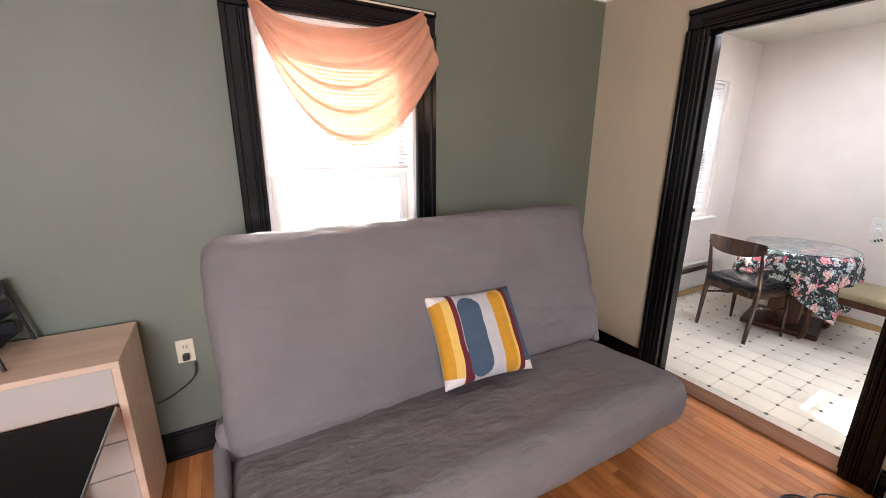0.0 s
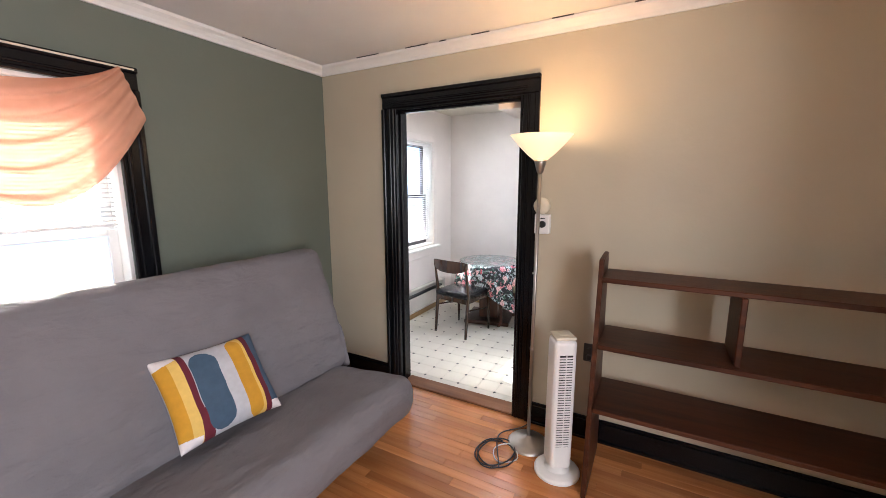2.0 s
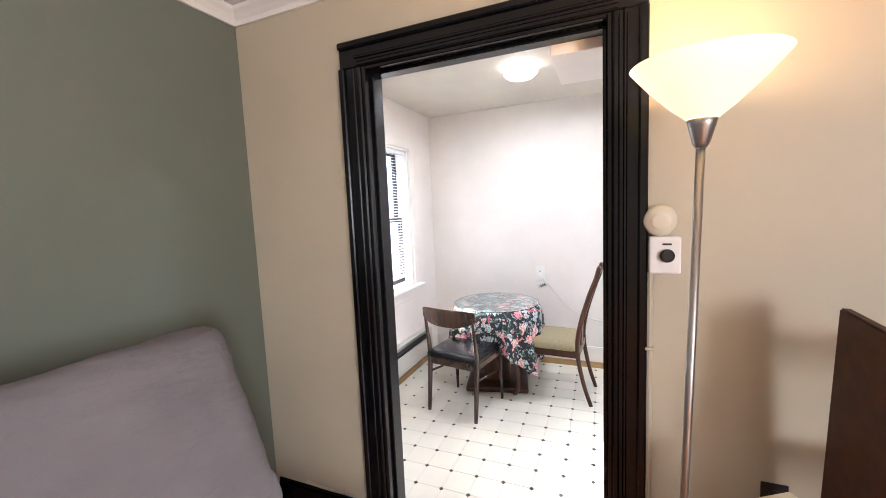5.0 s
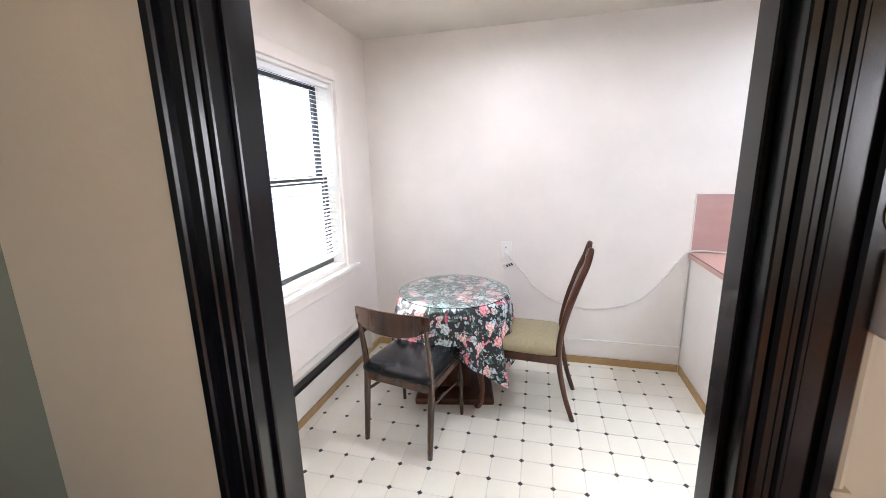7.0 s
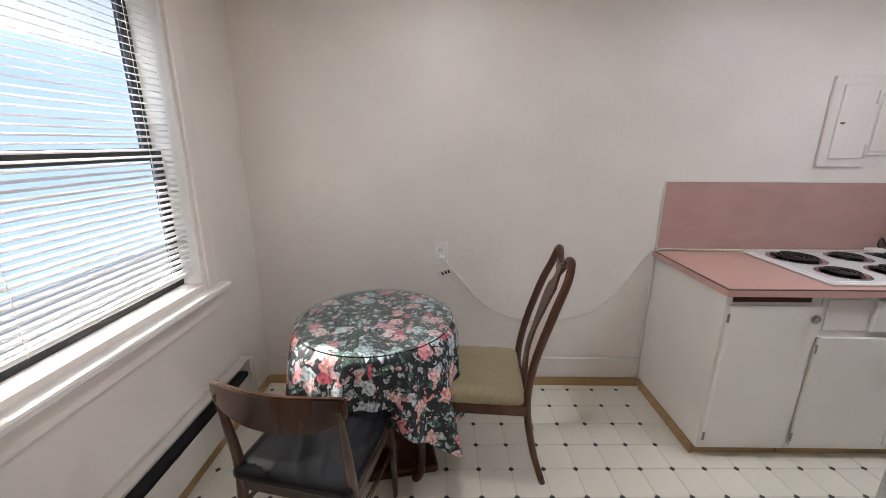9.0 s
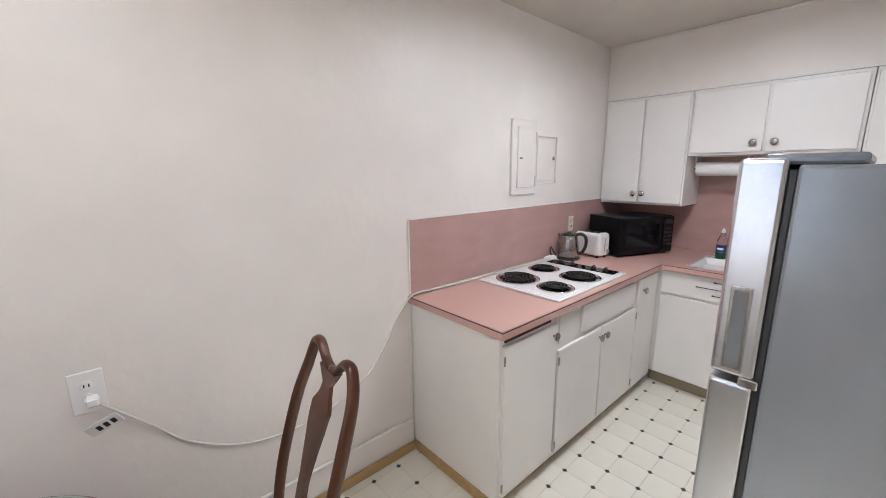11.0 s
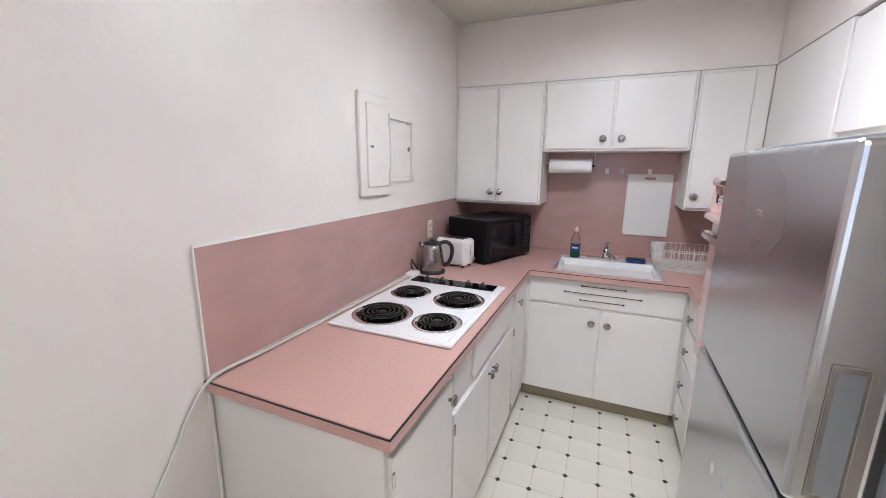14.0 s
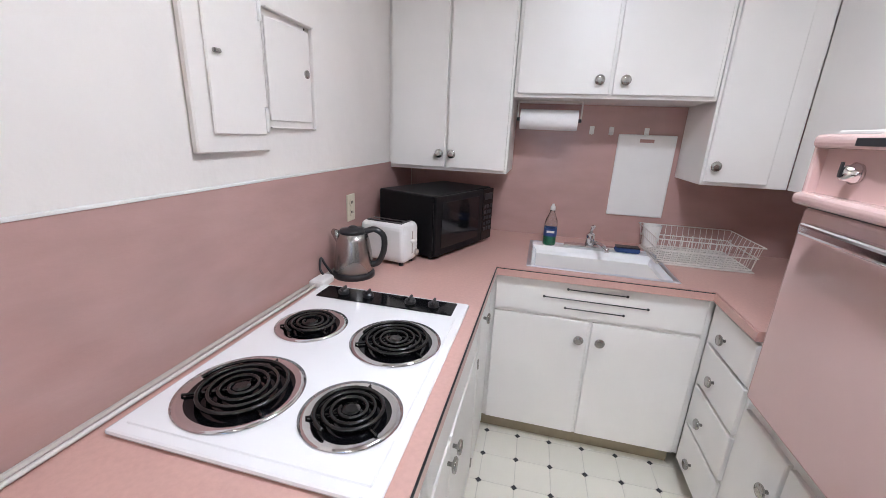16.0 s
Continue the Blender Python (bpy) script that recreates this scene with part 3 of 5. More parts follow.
part("surround", box(WK[0], WK[1], KY1 - 0.016, KY1, WK[3], 2.19, 0.003), CREAM, w2)
part("window_sill", box(3.24, 4.475, KY1 - 0.065, KY1 + 0.10, 0.815, 0.843, 0.006), WHITE_TRIM, w2)
part("apron", box(3.30, 4.46, KY1 - 0.018, KY1, 0.72, 0.814, 0.004), CREAM, w2)
slat_blind("window_blind", WK[0] + 0.022, WK[1] - 0.022, KY1 + 0.045, 0.925, WK[3] - 0.022, 0.0255, 20, "white slatted blind lowered over the kitchen window")

# peach sheer draped across the living room window head
bm = bmesh.new()
rows, cols = 30, 64
grid = []
for i in range(rows + 1):
    s = i / rows
    line = []
    for k in range(cols + 1):
        u = k / cols
        left = Vector((0.285, LY1 - 0.055, 2.155 - 0.06 * s))
        right = Vector((1.20 - 0.10 * (1 - s) - 0.02 * math.sin(3 * s), LY1 - 0.055, 2.185 - 0.24 * s * s))
        p = left.lerp(right, u)
        skew = u ** 0.85
        sag = (0.17 + 0.35 * s) * 4 * skew * (1 - skew) * (1 - 0.18 * math.sin(math.pi * u) * (1 - s))
        p.z -= sag
        fold = 0.5 + 0.5 * math.sin(2 * math.pi * (5.2 * s + 0.35 * u))
        amp = 0.035 * (0.35 + math.sin(math.pi * u) ** 0.7)
        p.y -= amp * fold + 0.03 * math.sin(math.pi * s) * math.sin(math.pi * u)
        p.z += 0.012 * math.sin(2 * math.pi * 5.2 * s + 1.0) * math.sin(math.pi * u)
        line.append(bm.verts.new(p))
    grid.append(line)
for i in range(rows):
    for k in range(cols):
        bm.faces.new((grid[i][k], grid[i][k + 1], grid[i + 1][k + 1], grid[i + 1][k]))
curtain = thing("draped_curtain", (0.7, LY1 - 0.05, 2.1), 0, "peach sheer scarf curtain draped across the window head", "curtain")
part("drape", bm, SHEER, curtain, smooth=True)
part("rod", tube([(0.24, LY1 - 0.032, 2.19), (1.18, LY1 - 0.032, 2.19)], 0.006, 8), IVORY, curtain, "thin brass curtain rod")
part("hook", box(0.277, 0.295, LY1 - 0.06, LY1 - 0.02, 2.13, 2.18, 0.003), WHITE_PLASTIC, curtain)

# ---- kitchen fixed parts ----
structure("trim", box(4.852, KX1 + 0.001, 0.025, KY1, 0.058, 0.188, 0.003), CREAM, "cream painted base board on the long kitchen wall")
structure("baseboard", box(4.842, 4.852, 0.025, KY1 - 0.012, 0, 0.058, 0.003), TAN, "tan wood-grain vinyl baseboard strip")
structure("baseboard", box(2.7, 4.842, KY1 - 0.012, KY1 + 0.001, 0, 0.058, 0.003), TAN, "tan wood-grain vinyl baseboard strip")
heater = thing("baseboard_heater", (3.9, KY1, 0.12), 0, "long white electric baseboard heater under the kitchen window", "heater")
part("back_plate", box(3.235, 4.56, KY1 - 0.012, KY1 - 0.001, 0.10, 0.37, 0.002), HEATER, heater)
bm = box(3.30, 4.52, KY1 - 0.075, KY1 - 0.068, 0.13, 0.285, 0.002)
part("front_panel", bm, HEATER, heater)
part("top_panel", box(3.30, 4.52, KY1 - 0.060, KY1 - 0.012, 0.352, 0.365, 0.003), HEATER, heater)
part("fin_pack", box(3.31, 4.51, KY1 - 0.06, KY1 - 0.014, 0.16, 0.30, 0), DARK, heater, "dark slot with heating fins")
for a, b in ((3.235, 3.30), (4.52, 4.56)):
    part("end_cap", box(a, b, KY1 - 0.078, KY1 - 0.012, 0.11, 0.37, 0.005), HEATER, heater)
part("dial", lathe([(0.022, 0), (0.022, 0.012), (0.016, 0.018)], 18, pose(3.268, KY1 - 0.078, 0.2, 90)), IVORY, heater)


def front(name, plane, at, sgn, a0, a1, z0, z1, parent, t=0.018, label=""):
    """A door, drawer or panel front standing proud of a cabinet face."""
    e0, e1 = sorted((at, at + sgn * t))
    g = 0.004
    bm = box(e0, e1, a0 + g, a1 - g, z0 + g, z1 - g, 0.003) if plane == "x" else box(a0 + g, a1 - g, e0, e1, z0 + g, z1 - g, 0.003)
    return part(name, bm, CAB, parent, label)


def hinge(parent, plane, at, sgn, a, z):
    e0, e1 = sorted((at, at + sgn * 0.006))
    bm = box(e0, e1, a - 0.006, a + 0.006, z - 0.022, z + 0.022, 0.002) if plane == "x" else box(a - 0.006, a + 0.006, e0, e1, z - 0.022, z + 0.022, 0.002)
    return part("hinge", bm, PEWTER, parent)


# cabinets along the stove wall
EX = 4.255
for y0, y1, tag in ((-0.418, 0.012, "slot"), (-1.36, -0.42, "pair"), (-1.72, -1.362, "narrow")):
    cab = thing("base_cabinet", (4.56, (y0 + y1) / 2, 0), 0, "white painted base cabinet with pewter knobs under a pink worktop", "cabinet", "kitchen base cabinets")
    part("body", box(EX, KX1 - 0.001, y0, y1, 0.055, 0.878, 0.002), CAB, cab)
    part("plinth", box(EX + 0.03, KX1 - 0.001, y0 + 0.002, y1 - 0.004, 0, 0.055, 0.002), TAN, cab)
    if tag == "slot":
        part("side_strip", box(EX + 0.02, 4.842, y1, y1 + 0.01, 0, 0.058, 0.002), TAN, cab)
        part("board_slot", box(EX - 0.004, EX + 0.001, y0 + 0.05, y1 - 0.03, 0.842, 0.870, 0.001), WALNUT, cab, "dark breadboard slot")
        d = front("door", "x", EX, -1, y0 + 0.005, y1 - 0.012, 0.085, 0.833, cab)
        knob(d, EX - 0.018, y0 + 0.045, 0.775, "-x")
        hinge(d, "x", EX - 0.018, -1, y1 - 0.012, 0.77)
        hinge(d, "x", EX - 0.018, -1, y1 - 0.012, 0.14)
    elif tag == "pair":
        front("panel", "x", EX, -1, y0 + 0.06, -0.65, 0.70, 0.862, cab)
        front("panel", "x", EX, -1, -0.64, y1 - 0.02, 0.70, 0.862, cab, 0.006)
        for a, b, k in ((-0.885, y1 - 0.008, -0.855), (y0 + 0.01, -0.89, -0.92)):
            d = front("door", "x", EX, -1, a, b, 0.085, 0.678, cab)
            knob(d, EX - 0.018, k, 0.62, "-x")
            hinge(d, "x", EX - 0.018, -1, b if b > -0.6 else a, 0.62)
            hinge(d, "x", EX - 0.018, -1, b if b > -0.6 else a, 0.14)
    else:
        d = front("door", "x", EX, -1, y0 + 0.035, y1 - 0.005, 0.085, 0.862, cab)
        knob(d, EX - 0.018, -1.44, 0.775, "-x")

# sink cabinet
SY = -1.722
cab = thing("sink_cabinet", (3.79, -2.05, 0), 0, "white painted sink cabinet with three black decorative bars", "cabinet", "kitchen base cabinets")
part("body", box(3.327, EX - 0.002, KY0 + 0.001, SY, 0.095, 0.878, 0.002), CAB, cab)
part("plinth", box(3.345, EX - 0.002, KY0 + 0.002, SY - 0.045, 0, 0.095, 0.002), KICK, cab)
front("false_front", "y", SY, 1, 3.35, 4.225, 0.708, 0.872, cab)
for a, b, k in ((3.35, 3.788, 3.745), (3.792, 4.225, 3.835)):
    d = front("door", "y", SY, 1, a, b, 0.10, 0.700, cab)
    knob(d, k, SY + 0.018, 0.612, "+y")
for a, b, z in ((3.664, 3.906, 0.843), (3.577, 4.004, 0.797), (3.667, 3.909, 0.754)):
    bar = part("decorative_bar", tube([(a, SY + 0.026, z), (b, SY + 0.026, z)], 0.0028, 8), DARK, cab, "thin black metal bar with ball ends")
    for x in (a, b):
        part("ball_end", lathe([(0.001, -0.006), (0.005, -0.004), (0.006, 0), (0.005, 0.004), (0.001, 0.006)], 10, pose(x, SY + 0.024, z, 90)), DARK, bar)

# drawers and oven cabinet along the inner wall
RX = 3.325
cab = thing("drawer_cabinet", (3.0, -1.52, 0), 0, "white painted stack of four drawers with pewter knobs", "cabinet", "kitchen base cabinets")
part("body", box(KX0 + 0.001, RX, SY - 0.002, -1.345, 0.095, 0.878, 0.002), CAB, cab)
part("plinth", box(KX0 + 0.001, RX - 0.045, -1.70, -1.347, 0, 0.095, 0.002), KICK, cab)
for z0, z1 in ((0.705, 0.868), (0.51, 0.70), (0.31, 0.505), (0.105, 0.305)):
    d = front("drawer", "x", RX, 1, -1.685, -1.35, z0, z1, cab)
    knob(d, RX + 0.018, -1.545, (z0 + z1) / 2 - 0.012, "+x")
cab = thing("oven_cabinet", (3.0, -0.96, 0), 0, "tall white painted cabinet that holds the wall oven", "cabinet", "kitchen base cabinets")
part("body", box(KX0 + 0.001, RX, -1.343, -0.60, 0.095, 0.698, 0.002), CAB, cab)
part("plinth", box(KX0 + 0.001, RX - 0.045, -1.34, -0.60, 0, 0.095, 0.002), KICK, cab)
for a, b, k in ((-1.325, -1.080, -1.115), (-1.076, -0.61, -1.045)):
    d = front("door", "x", RX, 1, a, b, 0.105, 0.655, cab)
    knob(d, RX + 0.018, k, 0.52, "+x")

# worktop in one run round the corner, with holes cut for sink and cooktop
CT0, CT1 = 0.880, 0.915
wt = thing("worktop", (4.3, -1.2, CT0), 0, "speckled pink laminate worktop with a dark edge line", "worktop")
SX0, SX1, SYA, SYB = 3.475, 4.085, -2.19, -1.70 - 0.045
for r in ((4.225, KX1 - 0.001, -0.455, 0.03), (4.225, 4.268, -1.21, -0.455), (4.80, KX1 - 0.001, -1.21, -0.455), (4.225, KX1 - 0.001, -1.70, -1.21)):
    part("top_section", box(r[0], r[1], r[2], r[3], CT0, CT1, 0), PINK, wt)
for r in ((3.34, SX0, KY0 + 0.001, -1.682), (SX1, KX1 - 0.001, KY0 + 0.001, -1.70), (SX1, 4.225, -1.70, -1.682), (SX0, SX1, KY0 + 0.001, SYA), (SX0, SX1, SYB, -1.682), (KX0 + 0.001, 3.34, KY0 + 0.001, -1.35), (3.34, 3.352, -1.682, -1.35)):
    part("top_section", box(r[0], r[1], r[2], r[3], CT0, CT1, 0), PINK, wt)
for r in ((4.221, 4.225, -1.682, 0.03), (4.221, KX1 - 0.002, 0.03, 0.034), (3.352, 4.225, -1.682, -1.678), (3.352, 3.356, -1.678, -1.35)):
    e = part("edge_band", box(r[0], r[1], r[2], r[3], CT0 - 0.002, CT1 - 0.006, 0), PINK, wt)
part("edge_line", box(4.2205, 4.2255, -1.678, 0.034, CT1 - 0.006, CT1 - 0.003, 0), DARK, wt)
part("edge_line", box(4.2205, KX1 - 0.002, 0.0305, 0.0345, CT1 - 0.006, CT1 - 0.003, 0), DARK, wt)
part("edge_line", box(3.356, 4.2205, -1.6825, -1.6775, CT1 - 0.006, CT1 - 0.003, 0), DARK, wt)

sb = thing("splashback", (KX1, -1.2, CT1), 0, "glossy pink laminate splashback with a thin white edge strip", "splashback")
part("panel", box(KX1 - 0.008, KX1 - 0.001, KY0 + 0.01, 0.018, CT1, 1.317, 0.001), PINK_WALL, sb)
part("panel", box(KX0 + 0.001, KX1 - 0.009, KY0 + 0.001, KY0 + 0.008, CT1, 1.66, 0.001), PINK_WALL, sb)
part("edge_strip", box(KX1 - 0.011, KX1 - 0.001, KY0 + 0.4, 0.022, 1.317, 1.324, 0.001), WHITE_TRIM, sb)
part("edge_strip", box(KX1 - 0.011, KX1 - 0.001, 0.018, 0.024, CT1, 1.317, 0.001), WHITE_TRIM, sb)
part("cove_strip", box(KX1 - 0.022, KX1 - 0.008, KY0 + 0.02, 0.03, CT1, CT1 + 0.012, 0.004), GREIGE, sb, "dull grey cove strip")

# wall cabinets and the soffit above
UY = -2.02
structure("soffit", box(KX0 + 0.001, KX1 - 0.001, KY0 + 0.001, UY, 2.10, KH - 0.001, 0.002), CREAM, "cream boxed soffit above the wall cabinets")
structure("soffit_side", box(KX0 + 0.001, 3.04, UY, 0.9, 2.10, KH - 0.001, 0.002), CREAM, "cream boxed soffit above the wall cabinets")
structure("trim", box(3.04, KX1 - 0.001, UY, UY + 0.012, KH - 0.014, KH - 0.001, 0.003), WHITE_TRIM, "thin white ceiling bead")
structure("trim", box(3.04, KX1 - 0.001, UY, UY + 0.008, 2.094, 2.106, 0.002), WHITE_TRIM, "thin white strip along the cabinet tops")
for x0, x1, z0, doors in ((4.246, KX1 - 0.001, 1.29, ((4.252, 4.556, 4.60 - 0.075), (4.56, 4.855, 4.59))),
                          (3.388, 4.242, 1.652, ((3.40, 3.815, 3.765), (3.822, 4.232, 3.872))),
                          (3.045, 3.384, 1.30, ((3.125, 3.378, 3.345),))):
    cab = thing("wall_cabinet", ((x0 + x1) / 2, -2.2, z0), 0, "white painted wall cabinet with round pewter knobs", "cabinet", "kitchen wall cabinets")
    part("body", box(x0, x1, KY0 + 0.009, UY, z0, 2.093, 0.002), CAB, cab)
    for a, b, k in doors:
        d = front("door", "y", UY, 1, a, b, z0 + 0.012, 2.078, cab)
        knob(d, k, UY + 0.018, z0 + (0.085 if z0 < 1.5 else 0.075), "+y")
cab = thing("wall_cabinet", (2.85, -1.65, 1.3), 0, "white painted corner wall cabinet", "cabinet", "kitchen wall cabinets")
part("body", box(KX0 + 0.001, 3.043, UY + 0.001, -1.285, 1.30, 2.093, 0.002), CAB, cab)
for y0, y1, k in ((-1.28, -0.40, -0.885), (-0.398, 0.48, -0.02)):
    cab = thing("wall_cabinet", (2.85, (y0 + y1) / 2, 1.665), 0, "white painted wall cabinet above the fridge with a dark knob", "cabinet", "kitchen wall cabinets")
    part("body", box(KX0 + 0.001, 3.022, y0, y1, 1.665, 2.093, 0.002), CAB, cab)
    for a, b in ((y0 + 0.006, k + 0.03), (k + 0.035, y1 - 0.006)):
        d = front("door", "x", 3.022, 1, a, b, 1.68, 2.082, cab)
        knob(d, 3.04, k if b < k + 0.04 else k + 0.085, 1.775, "+x")

# ---- living room things ----
futon = thing("futon_sofa", (1.0, 1.55, 0), 0, "futon sofa in a wrinkled dark grey cotton cover, back raised", "sofa")
seat = soft_block(1.99, 0.68, 0.27, 0.11, 46, 0.010, 3.0, 0.012, 5.5)
for v in seat.verts:
    v.co.z += 0.035 * (-v.co.y / 0.34) - 0.012
    v.co.z += 0.007 * noise.noise(Vector((v.co.x * 16, v.co.y * 5 + 3, 1))) * (1 if v.co.z > 0 else 0)
bmesh.ops.transform(seat, matrix=pose(0.975, 1.46, 0.315), verts=seat.verts)
part("seat", seat, FUTON, futon, smooth=True)
back = soft_block(2.02, 0.20, 0.87, 0.095, 46, 0.012, 8.0, 0, 4.5)
for v in back.verts:
    v.co.y += -0.03 * math.cos(v.co.z * 3.0) + 0.02 * math.sin(v.co.x * 2.2)
    v.co.y += 0.009 * noise.noise(Vector((v.co.x * 5 + v.co.z * 4, v.co.z * 15, 4))) + 0.006 * abs(noise.noise(Vector((v.co.x * 12, v.co.z * 9, 9))))
    v.co.z += 0.004 * v.co.x
bmesh.ops.transform(back, matrix=pose(1.005, 1.905, 0.755, -16), verts=back.verts)
part("backrest", back, FUTON, futon, smooth=True)
fl = soft_block(0.05, 0.56, 0.40, 0.022, 20, 0.012, 5.0, 0, 9.0)
bmesh.ops.transform(fl, matrix=pose(-0.02, 1.52, 0.235, 0), verts=fl.verts)
part("cover_skirt", fl, FUTON, futon, "loose grey cover hanging over the end", smooth=True)
fl = soft_block(0.055, 0.15, 0.30, 0.025, 16, 0.012, 2.0, 0, 11.0)
bmesh.ops.transform(fl, matrix=pose(1.99, 1.815, 0.49, -16), verts=fl.verts)
part("cover_fold", fl, FUTON, futon, smooth=True)
fl = soft_block(0.07, 0.15, 0.20, 0.04, 16, 0.014, 6.0, 0, 11.0)
bmesh.ops.transform(fl, matrix=pose(0.0, 1.80, 0.40, -16), verts=fl.verts)
part("cover_fold", fl, FUTON, futon, smooth=True)
for x in (0.3, 1.65):
    for y in (1.42, 1.85):
        part("leg", tube([(x, y, 0.0), (x, y, 0.16)], 0.018, 10), DARK, futon)
part("frame_rail", box(0.2, 1.75, 1.42, 1.45, 0.14, 0.20, 0.004), DARK, futon)

# striped pillow: colour fields laid out on the cloth
PIL = [mat("pillow_" + n, c, 0.85, vary=0.05, scale=40, bump=0.25, bscale=300) for n, c in (
    ("grey", (0.52, 0.52, 0.55)), ("mustard", (0.60, 0.30, 0.02)), ("yellow", (0.75, 0.50, 0.13)), ("maroon", (0.13, 0.012, 0.025)),
    ("slate", (0.055, 0.10, 0.155)), ("white", (0.80, 0.74, 0.73)))]


def pillow_colour(u, v):
    def oval(cx, hw, v0, v1):
        m = min(max(v, v0 + hw * 1.2), v1 - hw * 1.2)
        return ((u - cx) / hw) ** 2 + ((v - m) / (hw * 1.2)) ** 2 < 1
    if oval(0.37, 0.125, 0.03, 0.92):
        return 4
    if u < 0.18 and (v > 0.93 - 0.3 * (0.18 - u) or v < 0.07 + 0.2 * (0.18 - u)):
        return 5
    if u < 0.10:
        return 1
    if u < 0.185:
        return 2
    if u < 0.24 + 0.05 * max(0, 0.35 - v) * 3:
        return 3
    if oval(0.70, 0.072, 0.0, 0.96):
        return 1
    if 0.70 < u < 0.81:
        return 2
    if 0.81 <= u < 0.875:
        return 3
    if u >= 0.875:
        return 4 if v > 0.10 else 5
    return 0


def pillow():
    bm = bmesh.new()
    n, w, h = 150, 0.48, 0.42
    sides = []
    for s in (1, -1):
        g = []
        for i in range(n + 1):
            row = []
            for k in range(n + 1):
                u, v = i / n, k / n
                a, b = 2 * u - 1, 2 * v - 1
                pin = 1 - 0.07 * (1 - abs(b) ** 2) * abs(a) ** 3
                pin2 = 1 - 0.07 * (1 - abs(a) ** 2) * abs(b) ** 3
                puff = 0.075 * ((1 - a ** 4) * (1 - b ** 4)) ** 0.55
                puff += 0.006 * noise.noise(Vector((u * 6, v * 6, s))) * (1 - a ** 8) * (1 - b ** 8)
                row.append(bm.verts.new((a * w / 2 * pin, b * h / 2 * pin2, s * puff)))
            g.append(row)
        sides.append(g)
        for i in range(n):
            for k in range(n):
                q = (g[i][k], g[i + 1][k], g[i + 1][k + 1], g[i][k + 1])
                f = bm.faces.new(q if s > 0 else q[::-1])
                f.material_index = pillow_colour((i + 0.5) / n, (k + 0.5) / n) if s > 0 else 0
    bmesh.ops.remove_doubles(bm, verts=bm.verts[:], dist=0.0004)
    return bm


px, py = Vector((0.475, -0.01, -0.024)).normalized(), Vector((0.02, 0.245, 0.325)).normalized()
pz = px.cross(py).normalized()
py = pz.cross(px)
pm = Matrix((px, py, pz)).transposed().to_4x4()
pm.translation = Vector((1.073, 1.668, 0.665))
cushion = part("throw_pillow", pillow(), PIL, None, "square throw pillow with mustard, maroon and slate stripes on the futon", smooth=True, category="pillow")
cushion.matrix_world = pm

# birch cabinet beside the futon
cb = thing("birch_cabinet", (-0.85, 2.14, 0), 0, "pale birch sideboard with greige drawer fronts", "cabinet")
part("top", box(-1.5, -0.30, 1.955, LY1 - 0.03, 0.742, 0.766, 0.002), BIRCH, cb)
part("side_panel", box(-0.325, -0.30, 1.955, LY1 - 0.03, 0, 0.742, 0.002), BIRCH, cb)
part("side_panel", box(-1.5, -1.475, 1.955, LY1 - 0.03, 0, 0.742, 0.002), BIRCH, cb)
part("back_panel", box(-1.475, -0.325, LY1 - 0.05, LY1 - 0.04, 0.02, 0.742, 0), GREIGE, cb)
for z0, z1 in ((0.585, 0.737), (0.43, 0.57), (0.285, 0.425), (0.05, 0.28)):
    part("drawer", box(-1.47, -0.33, 1.975, 1.995, z0, z1, 0.002), GREIGE, cb)
tbl = thing("black_side_table", (-0.75, 1.68, 0), 0, "black square side table with a silver edge", "table")
part("tabletop", box(-1.15, -0.333, 1.43, 1.94, 0.58, 0.60, 0.003), mat("matt_black_top", (0.006, 0.006, 0.007), 0.6, spec=0.12), tbl)
part("edge_strip", box(-0.334, -0.330, 1.43, 1.94, 0.584, 0.599, 0.001), STEEL, tbl)
for x in (-1.12, -0.50):
    for y in (1.48, 1.90):
        part("leg", box(x - 0.018, x + 0.018, y - 0.018, y + 0.018, 0, 0.58, 0.003), DARK, tbl)
rk = thing("letter_tray", (-0.78, 2.2, 0.75), 0, "black wire mesh three-tier letter tray on the sideboard", "tray")
for i in range(3):
    z = 0.806 + 0.085 * i
    bm = box(-0.98, -0.66, 2.08, 2.31, z, z + 0.004, 0)
    for e in ((-0.98, -0.66, 2.08, 2.084), (-0.98, -0.66, 2.306, 2.31), (-0.98, -0.976, 2.08, 2.31)):
        box(*e, z, z + 0.05, 0, bm)
    part("tray", bm, DARK, rk)
for a, b in ((2.08, 2.05), (2.31, 2.31)):
    part("leg", tube([(-0.67, a, 1.02), (-0.62, b, 0.769)], 0.007, 6), DARK, rk)
    part("leg", tube([(-0.97, a, 1.02), (-0.97, b, 0.769)], 0.007, 6), DARK, rk)


def outlet(name, x, y, z, face, plate_m, label, plug=False, size=1.0):
    """A duplex socket plate; face is the way that it looks."""
    rz = {"-y": 0, "-x": -90}[face]
    o = thing(name, (x, y, z), rz, label, "outlet")
    part("plate", box(-0.036 * size, 0.036 * size, -0.006, 0, -0.058 * size, 0.058 * size, 0.003), plate_m, o, local=True)
    for dz in (-0.021, 0.021):
        s = part("socket", lathe([(0.0165, 0), (0.0165, 0.003), (0.014, 0.004)], 16, pose(0, -0.005, dz, 90)), plate_m, o, local=True)
        for dx in (-0.006, 0.006):
            part("slot", box(dx - 0.0017, dx + 0.0017, -0.0105, -0.0088, dz - 0.003, dz + 0.008, 0), DARK, s, local=True)
    if plug:
        part("plug", box(-0.014, 0.014, -0.035, -0.007, -0.04, -0.008, 0.005), DARK, o, local=True)
    return o


